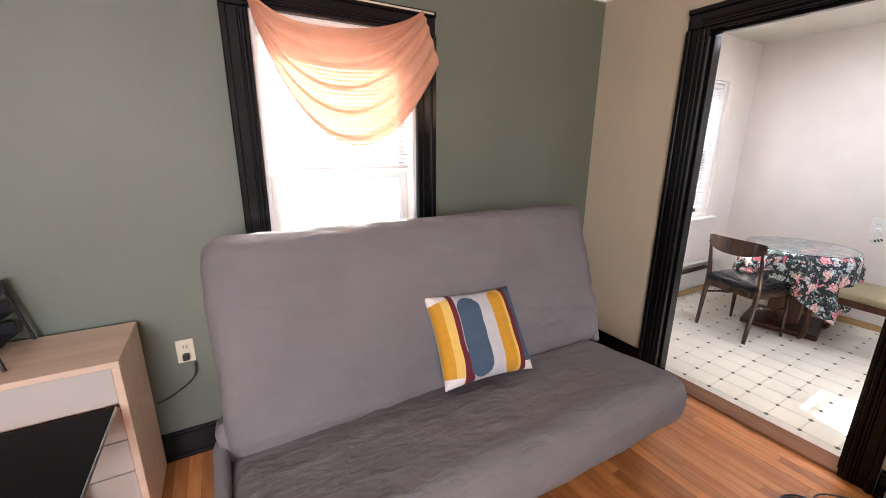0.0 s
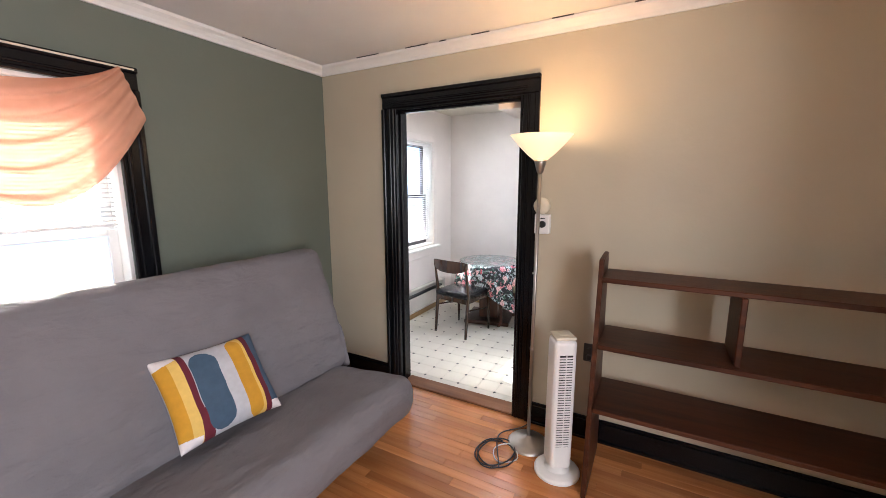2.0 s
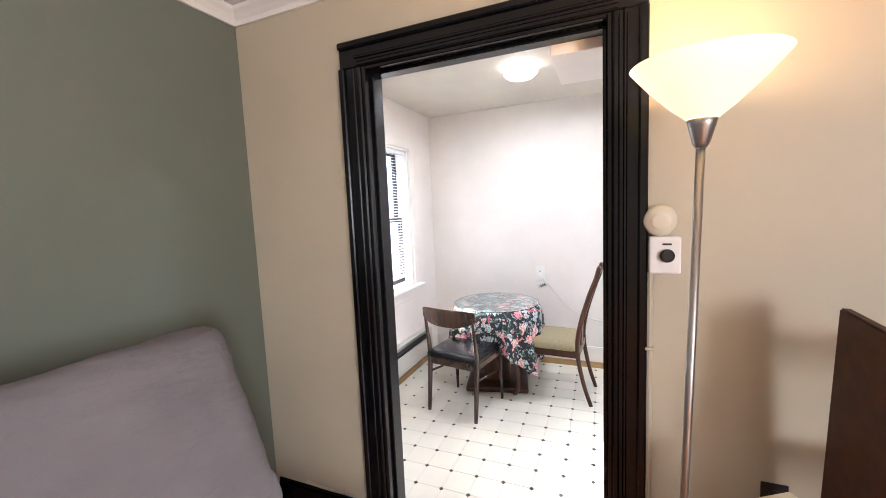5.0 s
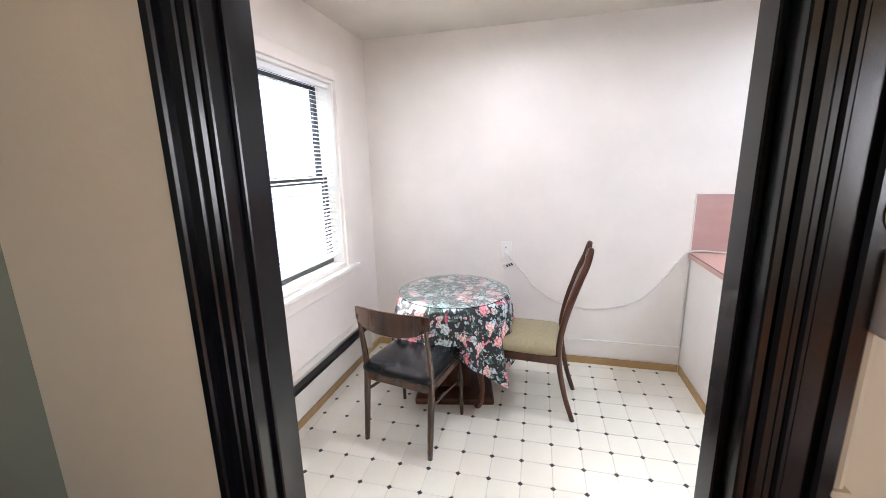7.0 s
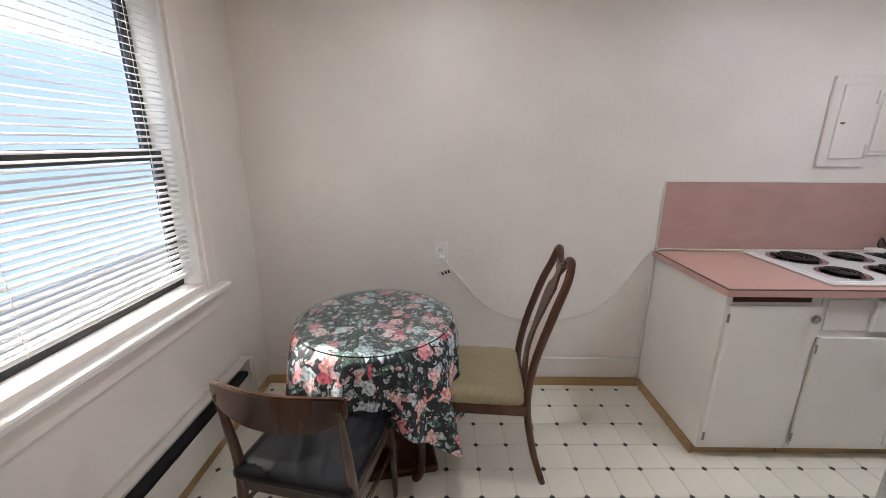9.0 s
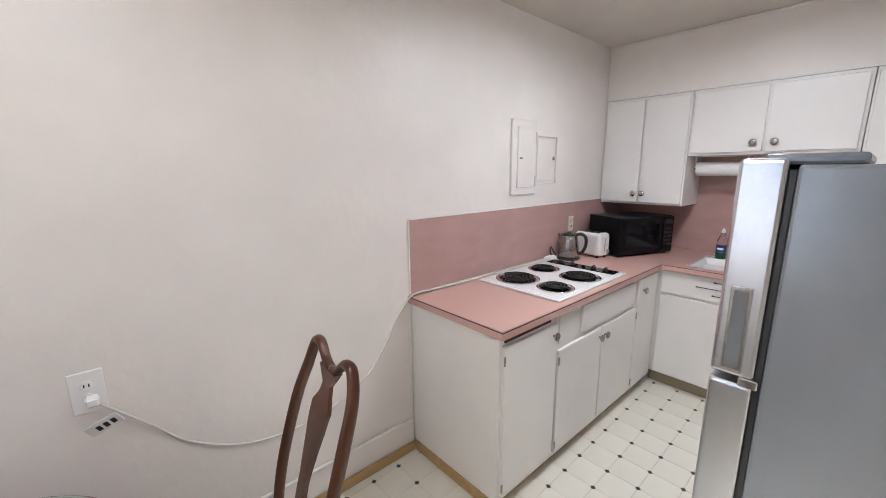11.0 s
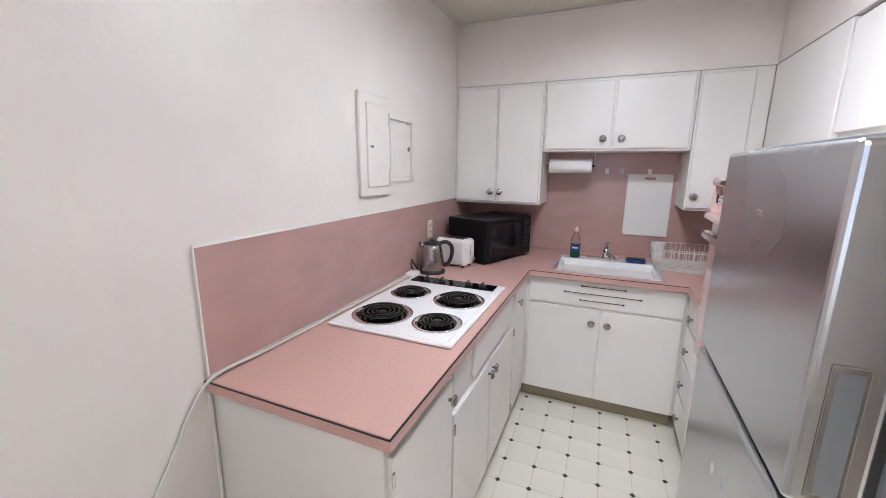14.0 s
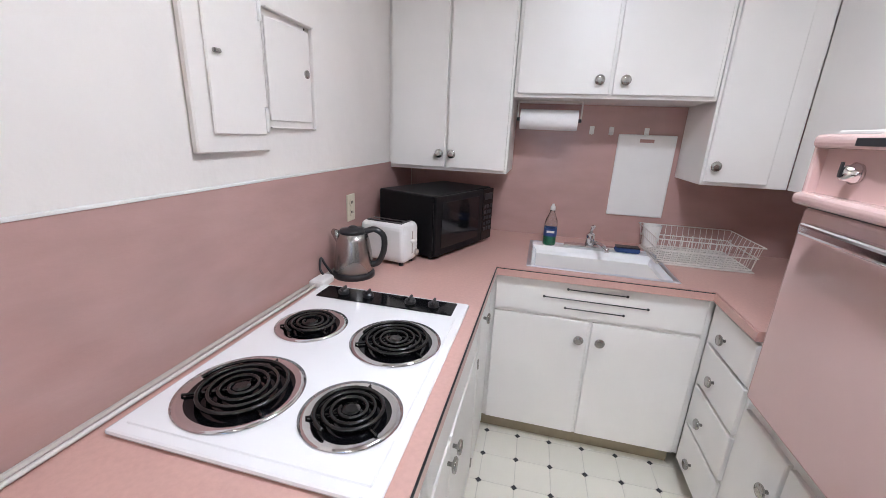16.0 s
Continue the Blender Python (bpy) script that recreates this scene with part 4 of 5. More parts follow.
outlet("wall_outlet", -0.147, LY1, 0.565, "-y", IVORY, "ivory duplex outlet with a black plug on the green wall", True)
cord = thing("power_cord", (-0.2, LY1 - 0.03, 0.4), 0, "black power cord from the green wall outlet", "cord")
part("cable", tube(spline([(-0.115, LY1 - 0.03, 0.51), (-0.13, LY1 - 0.03, 0.43), (-0.22, LY1 - 0.02, 0.36), (-0.29, LY1 - 0.015, 0.33)]), 0.0045, 6), DARK, cord)
outlet("wall_outlet", LX1, 0.215, 0.575, "-x", DARK, "black duplex outlet on the beige wall", True)

# torchiere floor lamp
lp = thing("floor_lamp", (2.275, 0.515, 0), 0, "lit brushed nickel torchiere floor lamp with a frosted glass bowl", "floor lamp")
lp.matrix_world = Matrix.Translation((2.28, 0.515, 0)) @ pose(0, 0, 0, 0.9, -2.0, 0)
part("base", lathe([(0.125, 0), (0.125, 0.006), (0.115, 0.018), (0.07, 0.034), (0.025, 0.045), (0.014, 0.06)], 36), SILVERLAMP, lp, local=True, smooth=True)
part("pole", lathe([(0.0105, 0.05), (0.0105, 1.70)], 14), SILVERLAMP, lp, local=True, smooth=True)
part("collar", lathe([(0.0125, 0.62), (0.0125, 0.65)], 14), SILVERLAMP, lp, local=True, smooth=True)
part("socket_cup", lathe([(0.011, 1.665), (0.018, 1.675), (0.030, 1.72), (0.034, 1.735), (0.03, 1.737)], 24), SILVERLAMP, lp, local=True, smooth=True)
shade_p = [(0.036, 1.737), (0.07, 1.765), (0.12, 1.815), (0.165, 1.868), (0.163, 1.87), (0.117, 1.818), (0.067, 1.768), (0.034, 1.741)]
part("shade", lathe(shade_p, 40, cap=False), SHADE, lp, "glowing frosted glass bowl shade", local=True, smooth=True)
part("bulb", lathe([(0.012, 1.745), (0.03, 1.78), (0.028, 1.81), (0.008, 1.83)], 16), emit("lit_bulb", (1.0, 0.72, 0.38), 4.0), lp, local=True, smooth=True)
lamp("floor_lamp_light", "POINT", pose(2.213, 0.485, 1.90), 1.8, (1.0, 0.64, 0.35), radius=0.05)
cc = thing("coiled_cable", (2.12, 0.62, 0), 0, "black and white cables coiled on the oak floor", "cable")
pts = []
for i in range(70):
    a = i / 69 * 2 * math.pi * 2.6
    r = 0.13 + 0.018 * math.sin(a * 1.7)
    pts.append((2.09 + r * math.cos(a) * 1.0, 0.66 + r * math.sin(a) * 0.8, 0.006 + 0.004 * (i / 69 * 2.6)))
pts += spline([pts[-1], (2.25, 0.70, 0.012), (2.40, 0.60, 0.01), (2.46, 0.56, 0.02)], 6)[1:]
part("black_cable", tube(pts, 0.0042, 6), DARK, cc)
part("pale_cable", tube(spline([(2.22, 0.58, 0.005), (2.1, 0.53, 0.005), (2.03, 0.62, 0.005), (2.12, 0.68, 0.006), (2.2, 0.62, 0.012), (2.3, 0.40, 0.005), (2.40, 0.28, 0.006)]), 0.0035, 6), CORD, cc)

# tower fan
fan = thing("tower_fan", (2.13, 0.305, 0), 32, "white plastic tower fan with a vertical front grille", "fan")
bm = lathe([(0.125, 0), (0.125, 0.012), (0.115, 0.022), (0.07, 0.03), (0.05, 0.05)], 40)
part("base", bm, WHITE_PLASTIC, fan, local=True, smooth=False)
bm = box(-0.060, 0.066, -0.062, 0.062, 0.045, 0.80, 0.028, seg=4)
part("body", bm, WHITE_PLASTIC, fan, local=True)
part("top_cap", box(-0.053, 0.060, -0.055, 0.055, 0.797, 0.815, 0.014, seg=3), IVORY, fan, local=True)
part("control_panel", box(-0.02, 0.028, -0.025, 0.025, 0.812, 0.819, 0.003), IVORY, fan, "beige oval control panel", local=True)
part("grille_recess", box(-0.063, -0.057, -0.035, 0.035, 0.19, 0.72, 0.001), DARK, fan, local=True)
for i in range(36):
    z = 0.20 + i * 0.0145
    part("grille_slat", box(-0.066, -0.060, -0.036, 0.036, z - 0.0045, z + 0.0035, 0), WHITE_PLASTIC, fan, local=True)
part("grille_bar", box(-0.067, -0.060, -0.002, 0.002, 0.19, 0.72, 0), WHITE_PLASTIC, fan, local=True)

# dark bookcase with raking sides
bk = thing("bookcase", (2.25, -0.5, 0), 0, "empty dark-stained wooden bookcase with raking side panels", "bookcase")


def rake(y0, y1, foot, z0=0.0):
    bm = bmesh.new()
    prof = [(foot, z0), (2.45, z0), (2.36, 1.245), (2.15, 1.235), (2.055, 0.55)]
    a = [bm.verts.new((x, y0, z)) for x, z in prof]
    b = [bm.verts.new((x, y1, z)) for x, z in prof]
    bm.faces.new(a)
    bm.faces.new(b[::-1])
    for i in range(len(prof)):
        j = (i + 1) % len(prof)
        bm.faces.new((a[j], a[i], b[i], b[j]))
    bmesh.ops.recalc_face_normals(bm, faces=bm.faces[:])
    bmesh.ops.bevel(bm, geom=bm.edges[:], offset=0.004, segments=2, affect="EDGES")
    return bm


part("side_panel", rake(0.128, 0.152, 1.985), WALNUT, bk)
part("side_panel", rake(-1.272, -1.248, 1.985), WALNUT, bk)
BW = WALNUT
for z, xf, xb in ((1.125, 2.112, 2.37), (0.79, 2.066, 2.40), (0.46, 2.035, 2.42)):
    part("shelf", box(xf, xb, -1.248, 0.128, z, z + 0.024, 0.004), BW, bk)
part("divider", box(2.10, 2.375, -0.455, -0.431, 0.814, 1.125, 0.004), WALNUT, bk)

# thermostat and round chime on the beige wall
th = thing("thermostat", (LX1, 0.53, 1.37), 0, "white square line-voltage thermostat with a black dial", "thermostat")
part("housing", box(LX1 - 0.052, LX1, 0.488, 0.578, 1.305, 1.425, 0.006, seg=2), WHITE_PLASTIC, th)
part("dial", lathe([(0.021, 0), (0.021, 0.012), (0.015, 0.017)], 20, pose(LX1 - 0.052, 0.528, 1.365, 0, -90)), DARK, th)
part("marking_bar", box(LX1 - 0.0535, LX1 - 0.052, 0.515, 0.541, 1.398, 1.404, 0), DARK, th)
dm = thing("round_alarm", (LX1, 0.545, 1.475), 0, "round beige wall alarm above the thermostat", "alarm")
part("housing", lathe([(0.05, 0), (0.052, 0.02), (0.045, 0.038), (0.02, 0.043)], 28, pose(LX1, 0.545, 1.475, 0, -90)), IVORY, dm, smooth=True)
part("cover_ring", lathe([(0.026, 0.042), (0.026, 0.047), (0.018, 0.048)], 20, pose(LX1, 0.545, 1.475, 0, -90)), IVORY, dm)
cd = thing("thermostat_conduit", (LX1 - 0.01, 0.56, 0.2), 0, "thin painted cable conduit below the thermostat", "conduit")
part("pipe", tube([(LX1 - 0.012, 0.572, 0.15), (LX1 - 0.012, 0.572, 1.31)], 0.010, 8), BEIGE, cd)
part("clip", box(LX1 - 0.03, LX1, 0.557, 0.587, 1.04, 1.05, 0.002), BEIGE, cd)
sp = thing("door_stop", (2.40, 2.0, 0.2), 0, "small beige cord hook above the baseboard", "hook")
part("cable", tube(spline([(LX1 - 0.006, 2.14, 0.165), (LX1 - 0.008, 2.04, 0.16), (LX1 - 0.008, 1.93, 0.162), (LX1 - 0.006, 1.90, 0.17)]), 0.006, 6), BEIGE, sp)

# ---- dining corner ----
TC = Vector((4.34, 1.605))
table = thing("dining_table", (TC.x, TC.y, 0), 12, "small round pedestal table under a floral cloth", "table")
part("tabletop", lathe([(0.345, 0.685), (0.345, 0.708)], 48), MAHOG, table, local=True)
part("pedestal", box(-0.11, 0.11, -0.11, 0.11, 0.045, 0.69, 0.006), MAHOG, table, local=True)
part("base_plate", box(-0.26, 0.26, -0.26, 0.26, 0, 0.045, 0.012, seg=2), MAHOG, table, local=True)


def cloth():
    bm = bmesh.new()
    uv = bm.loops.layers.uv.new("print")
    n, rings = 160, []
    flat = [(0.0008, 0.7095)] + [(0.05 * i, 0.7095) for i in range(1, 7)] + [(0.335, 0.7095)]
    for r, z in flat:
        rings.append([(r, z, r, 2 * math.pi * i / n) for i in range(n)])
    drop = 16
    for j in range(1, drop + 1):
        s = j / drop
        ring = []
        for i in range(n):
            a = 2 * math.pi * i / n
            c = abs(math.cos(2 * (a - 0.09)))
            length = 0.30 + 0.16 * (1 - c) ** 0.7 + 0.02 * math.sin(5 * a)
            fold = math.sin(13 * a + 1.2 * math.sin(3 * a)) * 0.5 + 0.5 * math.sin(21 * a + 2.0 * math.cos(2 * a))
            r = 0.354 + 0.022 * min(1, s * 3) + 0.030 * s * fold + 0.110 * s * (1 - c)
            ring.append((r, 0.706 - length * s, 0.335 + length * s, a))
        rings.append(ring)
    vs = [[bm.verts.new((r * math.cos(a), r * math.sin(a), z)) for r, z, _, a in ring] for ring in rings]
    for ra, rb, va, vb in zip(rings, rings[1:], vs, vs[1:]):
        for i in range(n):
            k = (i + 1) % n
            f = bm.faces.new((va[i], va[k], vb[k], vb[i]))
            for loop, (_, _, q, a) in zip(f.loops, (ra[i], ra[k], rb[k], rb[i])):
                loop[uv].uv = (0.5 + q * math.cos(a), 0.5 + q * math.sin(a))
    bmesh.ops.recalc_face_normals(bm, faces=bm.faces[:])
    return bm


tc = part("tablecloth", cloth(), FLORAL, None, "black floral tablecloth with pink and blue roses hanging in folds", smooth=True, category="tablecloth")
tc.matrix_world = pose(TC.x, TC.y, 0) @ Matrix.Diagonal((1.055, 1.055, 1, 1))
gt = part("glass_top", lathe([(0.368, 0.7115), (0.371, 0.7125), (0.371, 0.7155), (0.368, 0.7165)], 64), TABLE_GLASS, None, "round clear glass table protector with a green edge", category="glass top")
gt.matrix_world = pose(TC.x, TC.y, 0)
gt.visible_shadow = False

# walnut chair with black seat
ca = thing("dining_chair", (3.848, 1.732, 0), -11, "walnut dining chair with a black vinyl seat and curved back", "chair", "dining chairs")
for s in (-1, 1):
    part("rear_leg", tube(spline([(-0.225, 0.205 * s, 0.0), (-0.20, 0.205 * s, 0.25), (-0.185, 0.205 * s, 0.45), (-0.21, 0.205 * s, 0.64), (-0.235, 0.205 * s, 0.775)], 5), 0.017, 10, radii=[0.011 + 0.008 * math.sin(math.pi * min(1, 0.15 + i / 21)) for i in range(21)]), CHAIR_WOOD, ca, local=True, smooth=True)
    part("front_leg", tube([(0.205, 0.21 * s, 0.0), (0.20, 0.208 * s, 0.2), (0.19, 0.205 * s, 0.42)], 0.016, 10, radii=[0.011, 0.016, 0.018]), CHAIR_WOOD, ca, local=True, smooth=True)
    part("stretcher", tube([(-0.20, 0.205 * s, 0.30), (0.20, 0.207 * s, 0.25)], 0.009, 8), CHAIR_WOOD, ca, local=True, smooth=True)
    part("side_rail", box(-0.185, 0.19, 0.205 * s - 0.012, 0.205 * s + 0.012, 0.375, 0.425, 0.005), CHAIR_WOOD, ca, local=True)
for x in (-0.185, 0.185):
    part("seat_rail", box(x - 0.012, x + 0.012, -0.2, 0.2, 0.365, 0.42, 0.005), CHAIR_WOOD, ca, local=True)
st = soft_block(0.45, 0.44, 0.065, 0.028, 14, 0.002, 1.0, 0.018)
bmesh.ops.transform(st, matrix=pose(0.005, 0, 0.445), verts=st.verts)
part("seat", st, LEATHER, ca, "black vinyl padded seat", local=True, smooth=True)
bm = bmesh.new()
n = 28
ring = []
for i in range(n + 1):
    u = 2 * i / n - 1
    y = u * 0.225
    x = -0.222 - 0.045 * (1 - u * u)
    hi = 0.825 - 0.012 * u ** 4 + 0.0
    lo = 0.695 + 0.05 * abs(u) ** 3
    ring.append([bm.verts.new((x - 0.009, y, lo)), bm.verts.new((x - 0.012, y, hi)), bm.verts.new((x + 0.006, y, hi)), bm.verts.new((x + 0.010, y, lo))])
for a, b in zip(ring, ring[1:]):
    for k in range(4):
        bm.faces.new((a[k], a[(k + 1) % 4], b[(k + 1) % 4], b[k]))
bm.faces.new(ring[0][::-1])
bm.faces.new(ring[-1])
bmesh.ops.recalc_face_normals(bm, faces=bm.faces[:])
bmesh.ops.bevel(bm, geom=[e for e in bm.edges if e.calc_face_angle(0) > 0.8], offset=0.004, segments=2, affect="EDGES")
part("backrest", bm, CHAIR_WOOD, ca, "curved walnut back panel", local=True)

# mahogany splat-back chair
cb2 = thing("dining_chair", (4.286, 1.112, 0), 86, "mahogany splat-back dining chair with an olive gold seat", "chair", "dining chairs")
for s in (-1, 1):
    post = spline([(-0.31, 0.18 * s, 0.0), (-0.255, 0.183 * s, 0.18), (-0.215, 0.187 * s, 0.42), (-0.235, 0.180 * s, 0.62), (-0.30, 0.176 * s, 0.85), (-0.345, 0.158 * s, 0.975), (-0.363, 0.130 * s, 1.048), (-0.364, 0.090 * s, 1.058), (-0.360, 0.045 * s, 1.022), (-0.358, 0.0, 1.008)], 5)
    part("rear_post", tube(post, 0.017, 10, radii=[0.019 - 0.004 * abs(i / 20 - 1) for i in range(len(post))], flat=0.8), MAHOG, cb2, local=True, smooth=True)
    leg = spline([(0.24, 0.20 * s, 0.40), (0.262, 0.215 * s, 0.32), (0.245, 0.205 * s, 0.16), (0.252, 0.208 * s, 0.05), (0.285, 0.225 * s, 0.012)], 5)
    part("cabriole_leg", tube(leg, 0.02, 10, radii=[0.027, 0.029, 0.030, 0.030, 0.028, 0.026, 0.024, 0.022, 0.020, 0.018, 0.017, 0.016, 0.015, 0.015, 0.016, 0.017, 0.019, 0.021, 0.022, 0.02, 0.012]), MAHOG, cb2, local=True, smooth=True)
    part("side_rail", box(-0.215, 0.24, 0.19 * s - 0.012, 0.19 * s + 0.012, 0.37, 0.425, 0.004), MAHOG, cb2, local=True)
for x in (-0.215, 0.24):
    part("seat_rail", box(x - 0.012, x + 0.012, -0.19, 0.19, 0.365, 0.425, 0.004), MAHOG, cb2, local=True)
st = soft_block(0.47, 0.42, 0.07, 0.03, 14, 0.003, 1.0, 0.02)
bmesh.ops.transform(st, matrix=pose(0.03, 0, 0.45), verts=st.verts)
part("seat", st, OLIVE, cb2, "ribbed olive gold upholstered seat", local=True, smooth=True)
bm = bmesh.new()
prof = [(0.0, 0.05), (0.08, 0.052), (0.2, 0.03), (0.34, 0.026), (0.5, 0.052), (0.62, 0.058), (0.74, 0.034), (0.84, 0.024), (0.90, 0.038), (1.0, 0.055)]
back_pts = spline([(-0.222, 0, 0.43), (-0.235, 0, 0.62), (-0.30, 0, 0.85), (-0.335, 0, 0.94), (-0.355, 0, 1.012)], 9)
ring = []
for i, p in enumerate(back_pts):
    t = i / (len(back_pts) - 1)
    th = 0.006 + 0.006 * max(0.0, t - 0.82) / 0.18
    hw = np.interp(t, [q[0] for q in prof], [q[1] for q in prof])
    ring.append([bm.verts.new((p.x - th, -hw, p.z)), bm.verts.new((p.x - th, hw, p.z)), bm.verts.new((p.x + th, hw, p.z)), bm.verts.new((p.x + th, -hw, p.z))])
for a, b in zip(ring, ring[1:]):
    for k in range(4):
        bm.faces.new((a[k], a[(k + 1) % 4], b[(k + 1) % 4], b[k]))
bm.faces.new(ring[0][::-1])
bm.faces.new(ring[-1])
bmesh.ops.recalc_face_normals(bm, faces=bm.faces[:])
part("splat", bm, MAHOG, cb2, "vase-shaped pierced back splat", local=True)

outlet("wall_outlet", KX1, 1.30, 0.885, "-x", WHITE_PLASTIC, "white duplex outlet on the long kitchen wall", size=1.2)
ad = thing("plug_adapter", (KX1 - 0.02, 1.265, 0.84), 0, "white plug with a small printed tag", "plug")
part("plug", box(KX1 - 0.045, KX1 - 0.008, 1.275, 1.31, 0.845, 0.875, 0.006), WHITE_PLASTIC, ad)
tg = box(-0.002, 0.002, -0.045, 0.045, -0.024, 0.024, 0.001)
bmesh.ops.transform(tg, matrix=pose(KX1 - 0.045, 1.275, 0.778, -24, -20, 0), verts=tg.verts)
tag = part("tag", tg, WHITE_PLASTIC, ad)
for k in range(3):
    bb = box(-0.0035, -0.0022, -0.032 + 0.02 * k, -0.020 + 0.02 * k, -0.012, 0.010, 0)
    bmesh.ops.transform(bb, matrix=pose(KX1 - 0.045, 1.275, 0.778, -24, -20, 0), verts=bb.verts)
    part("print_bar", bb, DARK, tag)
ex = thing("extension_cord", (KX1 - 0.01, 0.6, 0.6), 0, "white extension cord looped along the kitchen wall onto the worktop", "cord")
part("cable", tube(spline([(KX1 - 0.03, 1.28, 0.85), (KX1 - 0.03, 1.245, 0.81), (KX1 - 0.012, 1.148, 0.69), (KX1 - 0.008, 1.066, 0.59), (KX1 - 0.008, 0.93, 0.50), (KX1 - 0.008, 0.79, 0.456), (KX1 - 0.008, 0.61, 0.448), (KX1 - 0.008, 0.44, 0.487), (KX1 - 0.008, 0.29, 0.568), (KX1 - 0.008, 0.16, 0.73), (KX1 - 0.012, 0.09, 0.845), (KX1 - 0.03, 0.015, 0.926), (KX1 - 0.035, -0.2, 0.925), (KX1 - 0.04, -0.6, 0.926), (KX1 - 0.045, -1.0, 0.928), (KX1 - 0.047, -1.185, 0.930)], 8), 0.0048, 8), CORD, ex, smooth=True)
part("socket_block", box(KX1 - 0.075, KX1 - 0.02, -1.275, -1.185, 0.916, 0.945, 0.006), WHITE_PLASTIC, ex)
cl = thing("wall_conduit", (KX1 - 0.01, 1.2, 0.2), 0, "thin painted conduit along the top of the baseboard", "conduit")
part("pipe", tube([(KX1 - 0.02, 0.03, 0.196), (KX1 - 0.02, 2.35, 0.196)], 0.008, 8), WHITE_TRIM, cl)
part("riser", tube([(KX1 - 0.012, 0.028, 0.2), (KX1 - 0.012, 0.028, 0.9)], 0.005, 8), WHITE_TRIM, cl)

# breaker panels: one on a raised frame, the lower one set back under a lip
for y0, y1, z0, z1, raised in ((-1.042, -0.787, 1.404, 1.876, True), (-1.298, -1.052, 1.467, 1.787, False)):
    bp = thing("breaker_panel", (KX1, (y0 + y1) / 2, z0), 0, "cream painted electrical panel with a small latch" if raised else "cream painted electrical panel set back under a lip", "electrical panel", "breaker panels")
    if raised:
        part("frame", box(KX1 - 0.020, KX1 - 0.001, y0, y1, z0, z1, 0.004), CREAM, bp)
        dr = part("door", box(KX1 - 0.029, KX1 - 0.020, y0 + 0.022, y1 - 0.048, z0 + 0.045, z1 - 0.045, 0.003), CREAM, bp)
        part("latch", box(KX1 - 0.040, KX1 - 0.029, y1 - 0.085, y1 - 0.062, 1.632, 1.642, 0.003), PEWTER, dr)
        for z in (z0 + 0.085, z1 - 0.105):
            part("hinge", box(KX1 - 0.036, KX1 - 0.020, y0 + 0.012, y0 + 0.024, z - 0.034, z + 0.034, 0.004), WHITE_TRIM, bp)
    else:
        part("back_plate", box(KX1 - 0.004, KX1 - 0.001, y0, y1 - 0.012, z0, z1, 0.001), CREAM, bp)
        part("lip", box(KX1 - 0.022, KX1 - 0.004, y0, y1 - 0.012, z1 - 0.006, z1, 0.002), CREAM, bp)
        part("lip", box(KX1 - 0.018, KX1 - 0.004, y0, y0 + 0.006, z0, z1 - 0.006, 0.002), CREAM, bp)
        part("lip", box(KX1 - 0.014, KX1 - 0.004, y0 + 0.006, y1 - 0.012, z0, z0 + 0.005, 0.002), CREAM, bp)
        dr = part("door", box(KX1 - 0.010, KX1 - 0.004, y0 + 0.012, y1 - 0.016, z0 + 0.022, z1 - 0.022, 0.002), CREAM, bp)
        part("latch", lathe([(0.013, 0), (0.013, 0.004), (0.006, 0.007)], 16, pose(KX1 - 0.010, y0 + 0.035, 1.64, 0, -90)), PEWTER, dr)
        part("screw", lathe([(0.004, 0), (0.003, 0.002)], 10, pose(KX1 - 0.004, y0 + 0.03, z1 - 0.013, 0, -90)), DARK, bp)

# cooktop
ck = thing("electric_cooktop", (4.53, -0.835, CT1), 0, "white enamel cooktop with four black coil burners and chrome pans", "cooktop")
pan_holes = ((4.645, -0.615, 0.128), (4.392, -0.618, 0.101), (4.668, -0.918, 0.099), (4.408, -0.905, 0.120))
part("top", box(4.262, 4.806, -1.216, -0.450, CT1 + 0.001, CT1 + 0.014, 0.006, seg=2), ENAMEL, ck)
part("rim", box(4.285, 4.783, -1.095, -0.475, CT1 + 0.012, CT1 + 0.0165, 0.002), ENAMEL, ck)
part("control_strip", box(4.30, 4.77, -1.195, -1.105, CT1 + 0.0145, CT1 + 0.019, 0.001), BLACK_GLASS, ck, "glossy black control strip")
for x in (4.37, 4.45, 4.60, 4.69):
    kb = part("control_knob", lathe([(0.018, 0), (0.018, 0.010), (0.014, 0.014)], 18, pose(x, -1.15, CT1 + 0.019)), DARK, ck)
    part("grip", box(x - 0.004, x + 0.004, -1.168, -1.132, CT1 + 0.030, CT1 + 0.042, 0.002), DARK, kb)
